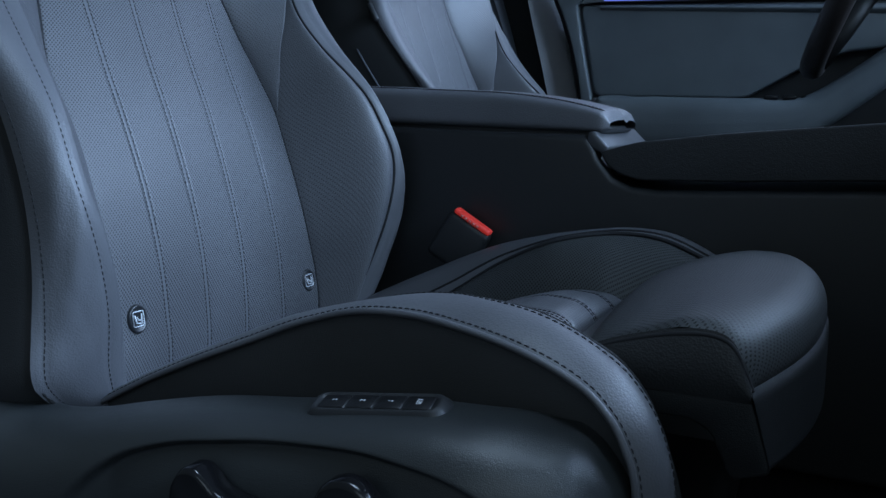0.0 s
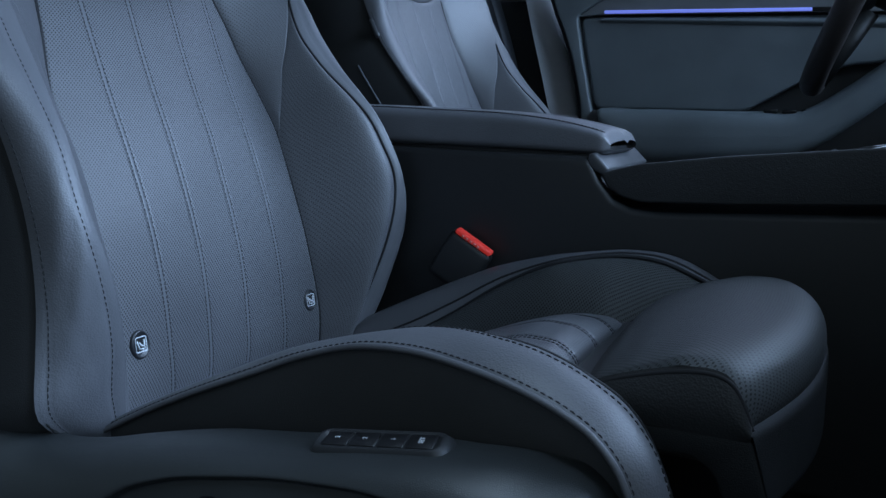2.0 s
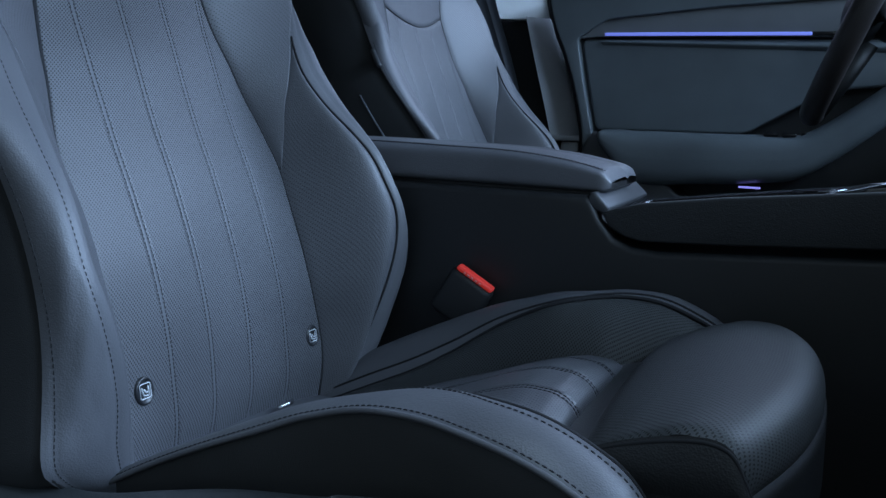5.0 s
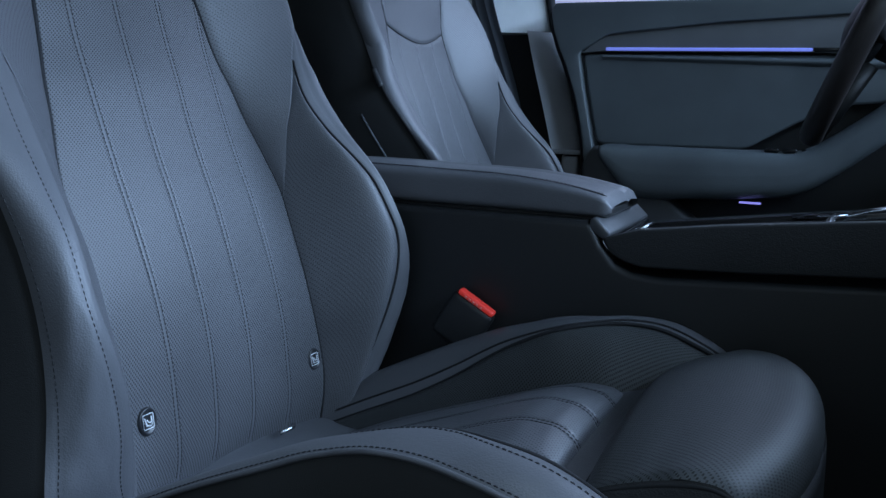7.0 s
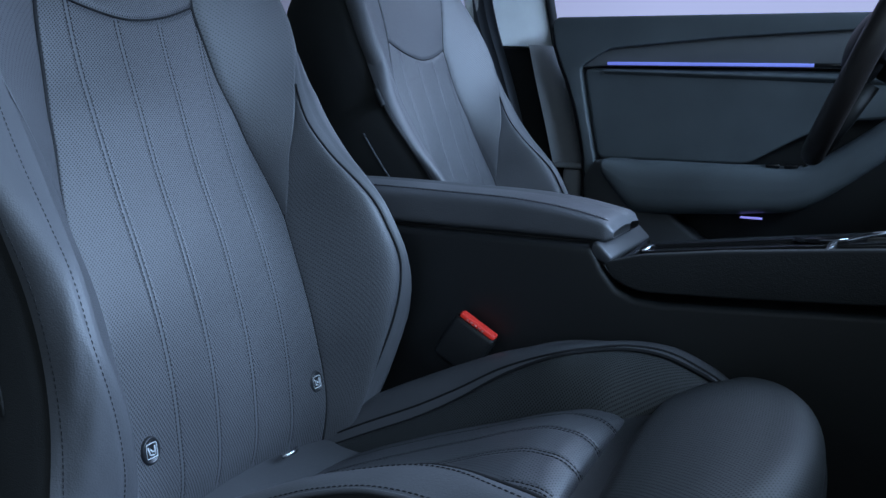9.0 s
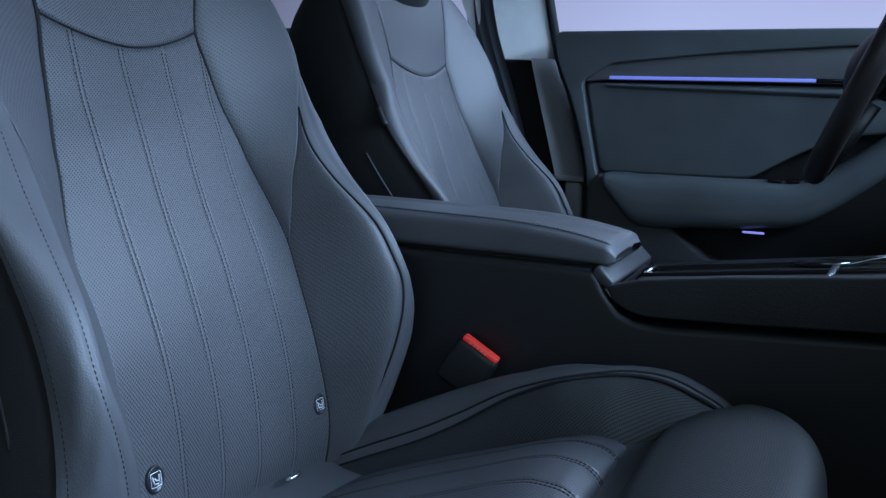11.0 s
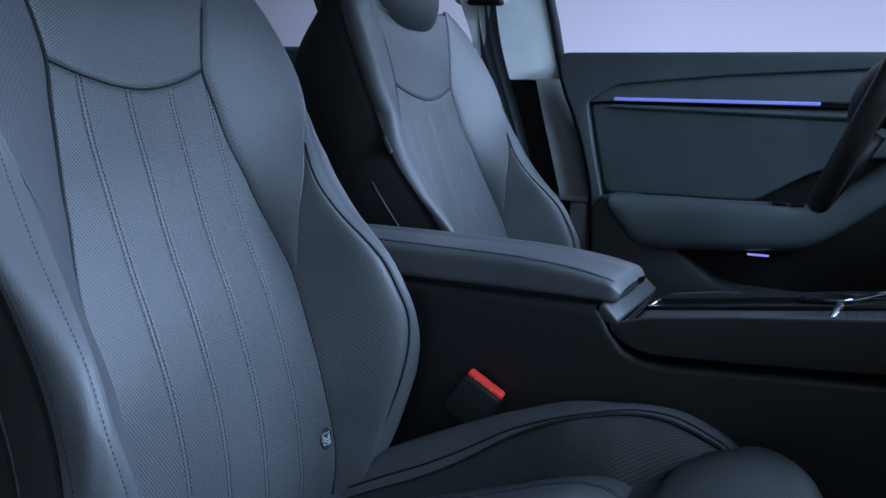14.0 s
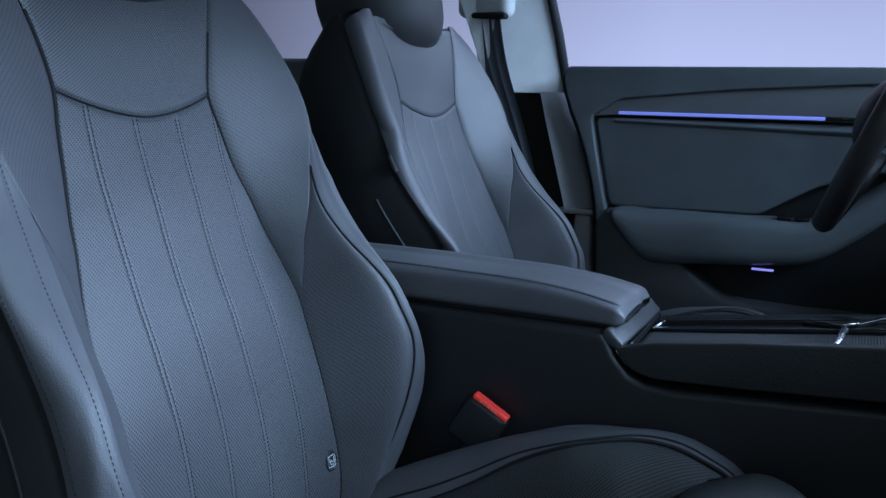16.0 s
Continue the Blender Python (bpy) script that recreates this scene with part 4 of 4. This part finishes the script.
def armpad(a, b):
    x, z, h = grip(a)
    t = 2 * math.pi * b
    c, s = math.cos(t), math.sin(t)
    k = min(1.0, a / 0.04) ** 0.5 if a < 0.04 else 1.0
    return Vector((x, DY - 0.01 - 0.055 * k * math.copysign(abs(c) ** 0.6, c), z + h * k * math.copysign(abs(s) ** 0.6, s)))


part("door_armrest", sheet(armpad, 70, 36), M_door, door, "padded door armrest rising to a pull handle")
for i in range(3):
    part("window_switch", rbox(-0.345 + i * 0.035, -0.318 + i * 0.035, DY - 0.045, DY - 0.02, 0.640, 0.650, 0.003), M_gloss, door)
low = fillet([(-0.712, 0.20), (-0.719, 0.48), (-0.726, 0.60), (-0.700, 0.640), (-0.64, 0.610), (-0.550, 0.545), (-0.5175, 0.517), (-0.480, 0.488), (-0.449, 0.467), (-0.4135, 0.457), (-0.30, 0.453), (0.50, 0.452), (0.50, 0.20)], 0.012)
part("lower_panel", slab(low, "y", DY - 0.03, DY + 0.05, 0.012, 3), M_low_door, door, "black lower door panel with map pocket")
part("door_skin", slab([(-0.705, 0.20), (-0.715, 0.64), (-0.735, 0.71), (-0.768, 0.80), (-0.800, 0.895), (-0.800, 0.935), (0.50, 0.935), (0.50, 0.20)], "y", DY + 0.045, DY + 0.10, 0.008), M_soft, door)
part("door_lamp", rbox(-0.385, -0.342, DY - 0.045, DY - 0.035, 0.5343, 0.5380, 0.0015), M_lamp, door, "small violet door lamp")
part("rear_edge_seal", tube([(x - 0.005, DY + 0.012, z) for x, z in ((-0.820, 0.925), (-0.813, 0.889), (-0.797, 0.845), (-0.782, 0.814), (-0.759, 0.751), (-0.742, 0.688), (-0.732, 0.638), (-0.725, 0.56), (-0.720, 0.48), (-0.714, 0.25))], 0.007, 8), M_groove, door)

# ---------------------------------------------------------------- B pillar and belt


def turned(bm):
    """Turns a pillar trim a little towards the front."""
    for v in bm.verts:
        dy = (v.co.x + 0.93) * 0.5
        v.co.y += dy
        v.co.x -= 0.32 * dy
    return bm


pillar = tagged(part("door_pillar", turned(slab(fillet([(-1.20, 1.36), (-1.02, 0.886), (-0.832, 0.888), (-0.865, 1.022), (-0.96, 1.36)], 0.006), "y", 1.80, 1.86, 0.008, 3)), M_white), "pale upper pillar trim behind the driver door", "pillar", kind="structure")
trim_rear = curve([(0.62, -0.813), (0.72, -0.840), (0.81, -0.8655), (0.889, -0.886)])
trim_front = curve([(0.62, -0.754), (0.683, -0.7724), (0.748, -0.7926), (0.8066, -0.8124), (0.8455, -0.827), (0.889, -0.8425)])


def pillar_face(a, b):
    # turned towards the front, its front edge rolled outwards
    z = 0.622 + 0.267 * a
    x0, x1 = trim_rear(z), trim_front(z)
    q = max(0.0, (b - 0.8) / 0.2)
    return Vector((x0 + (x1 - x0) * min(1.0, b / 0.9) ** 0.98 + 0.002 * q, 1.772 + 0.058 * min(1.0, b / 0.9) + 0.03 * q * q, z))


part("lower_trim", sheet(pillar_face, 20, 16), M_pillar_low, pillar, "grey lower pillar trim")
# black sheet put in for the trim's shaded rear; also closes the door gap
part("pillar_shade_sheet", slab([(-1.05, 0.20), (-1.02, 0.889), (-0.80, 0.889), (-0.72, 0.75), (-0.68, 0.62), (-0.68, 0.20)], "y", 1.852, 1.88, 0.004), M_side, pillar, "black sheet standing for the shade behind the pillar trim")
part("trim_ledge", rbox(-0.834, -0.738, 1.776, 1.845, 0.611, 0.623, 0.004), M_pillar_low, pillar)
part("foot_trim", slab([(-0.80, 0.20), (-0.795, 0.611), (-0.754, 0.611), (-0.742, 0.20)], "y", 1.790, 1.845, 0.008, 3), M_pillar_low, pillar)
part("pillar_seal", turned(tube([(-0.824, 1.80, 0.88), (-0.856, 1.80, 1.022), (-0.95, 1.80, 1.36)], 0.011, 8)), M_groove, pillar)
belt = thing("seat_belt", "dark grey seat belt hanging from the pillar loop", "seat belt")
for k in range(3):
    pts = [(-1.040 + 0.020 * k, 1.742 + 0.006 * k, 1.06), (-1.015 + 0.020 * k, 1.745 + 0.006 * k, 0.94), (-0.945 + 0.018 * k, 1.75 + 0.006 * k, 0.74), (-0.90 + 0.016 * k, 1.752 + 0.006 * k, 0.55), (-0.88 + 0.016 * k, 1.752 + 0.006 * k, 0.30)]
    cv = curve([(i / 4, *p) for i, p in enumerate(pts)])
    def web(a, b, cv=cv):
        p = cv(a)
        return Vector((p[0] + (b - 0.5) * 0.026, p[1] + 0.004 * math.sin(math.pi * b), p[2]))
    part("webbing", sheet(web, 30, 8), M_belt, belt)
part("belt_loop", rbox(-1.09, -0.96, 1.735, 1.80, 1.055, 1.125, 0.02, 4), M_white, belt, "pale belt guide cover")
part("loop_slot", rbox(-1.06, -0.965, 1.730, 1.76, 1.052, 1.066, 0.005, 2), M_groove, belt)

# ---------------------------------------------------------------- rear door behind the seats
rear = thing("rear_door", "dark rear door below a pale window", "car door")
part("rear_panel", rbox(-2.1, -0.99, 1.76, 1.86, 0.20, 0.962, 0.015), M_door, rear)
part("rear_pillar", slab([(-2.3, 0.95), (-2.1, 0.95), (-1.9, 1.36), (-2.1, 1.36)], "y", 1.74, 1.84, 0.01), M_white, rear)
structure("rear_shelf", rbox(-2.5, -2.05, 0.2, 1.80, 0.2, 0.95, 0.03), M_door, "dark rear seat back", "rear seat")

# ---------------------------------------------------------------- steering wheel
wheel = thing("steering_wheel", "dark leather steering wheel in front of the driver seat", "steering wheel")
wc, tilt = Vector((-0.18, 1.36, 0.855)), math.radians(68)
ax_u, ax_v = Vector((0, 1, 0)), Vector((math.cos(tilt) * 1.0, 0, math.sin(tilt)))
R = 0.182
ring = [wc + ax_u * R * math.cos(t) + ax_v * R * math.sin(t) for t in np.linspace(0, 2 * math.pi, 97)]
part("rim", tube(ring, 0.0185, 16), M_rim, wheel, "thick leather rim")
nrm = ax_u.cross(ax_v).normalized()
for a in (0.0, math.pi, -math.pi / 2):
    d = ax_u * math.cos(a) + ax_v * math.sin(a)
    part("spoke", tube([wc + nrm * 0.02 * sgn + d * r for r, sgn in ((0.05, 1), (0.11, 0.6), (R - 0.008, 0.0))], 0.014, 12, flat=1.6), M_soft, wheel)
hub = bmesh.new()
bmesh.ops.create_uvsphere(hub, u_segments=24, v_segments=16, radius=1)
for v in hub.verts:
    c = v.co.copy()
    v.co = wc + ax_u * 0.075 * c.x + ax_v * 0.065 * c.y + nrm * 0.035 * c.z
part("hub", hub, M_soft, wheel)
part("column", tube([wc + nrm * 0.02, Vector((0.3, 1.375, 0.62))], 0.04, 16), M_soft, wheel)
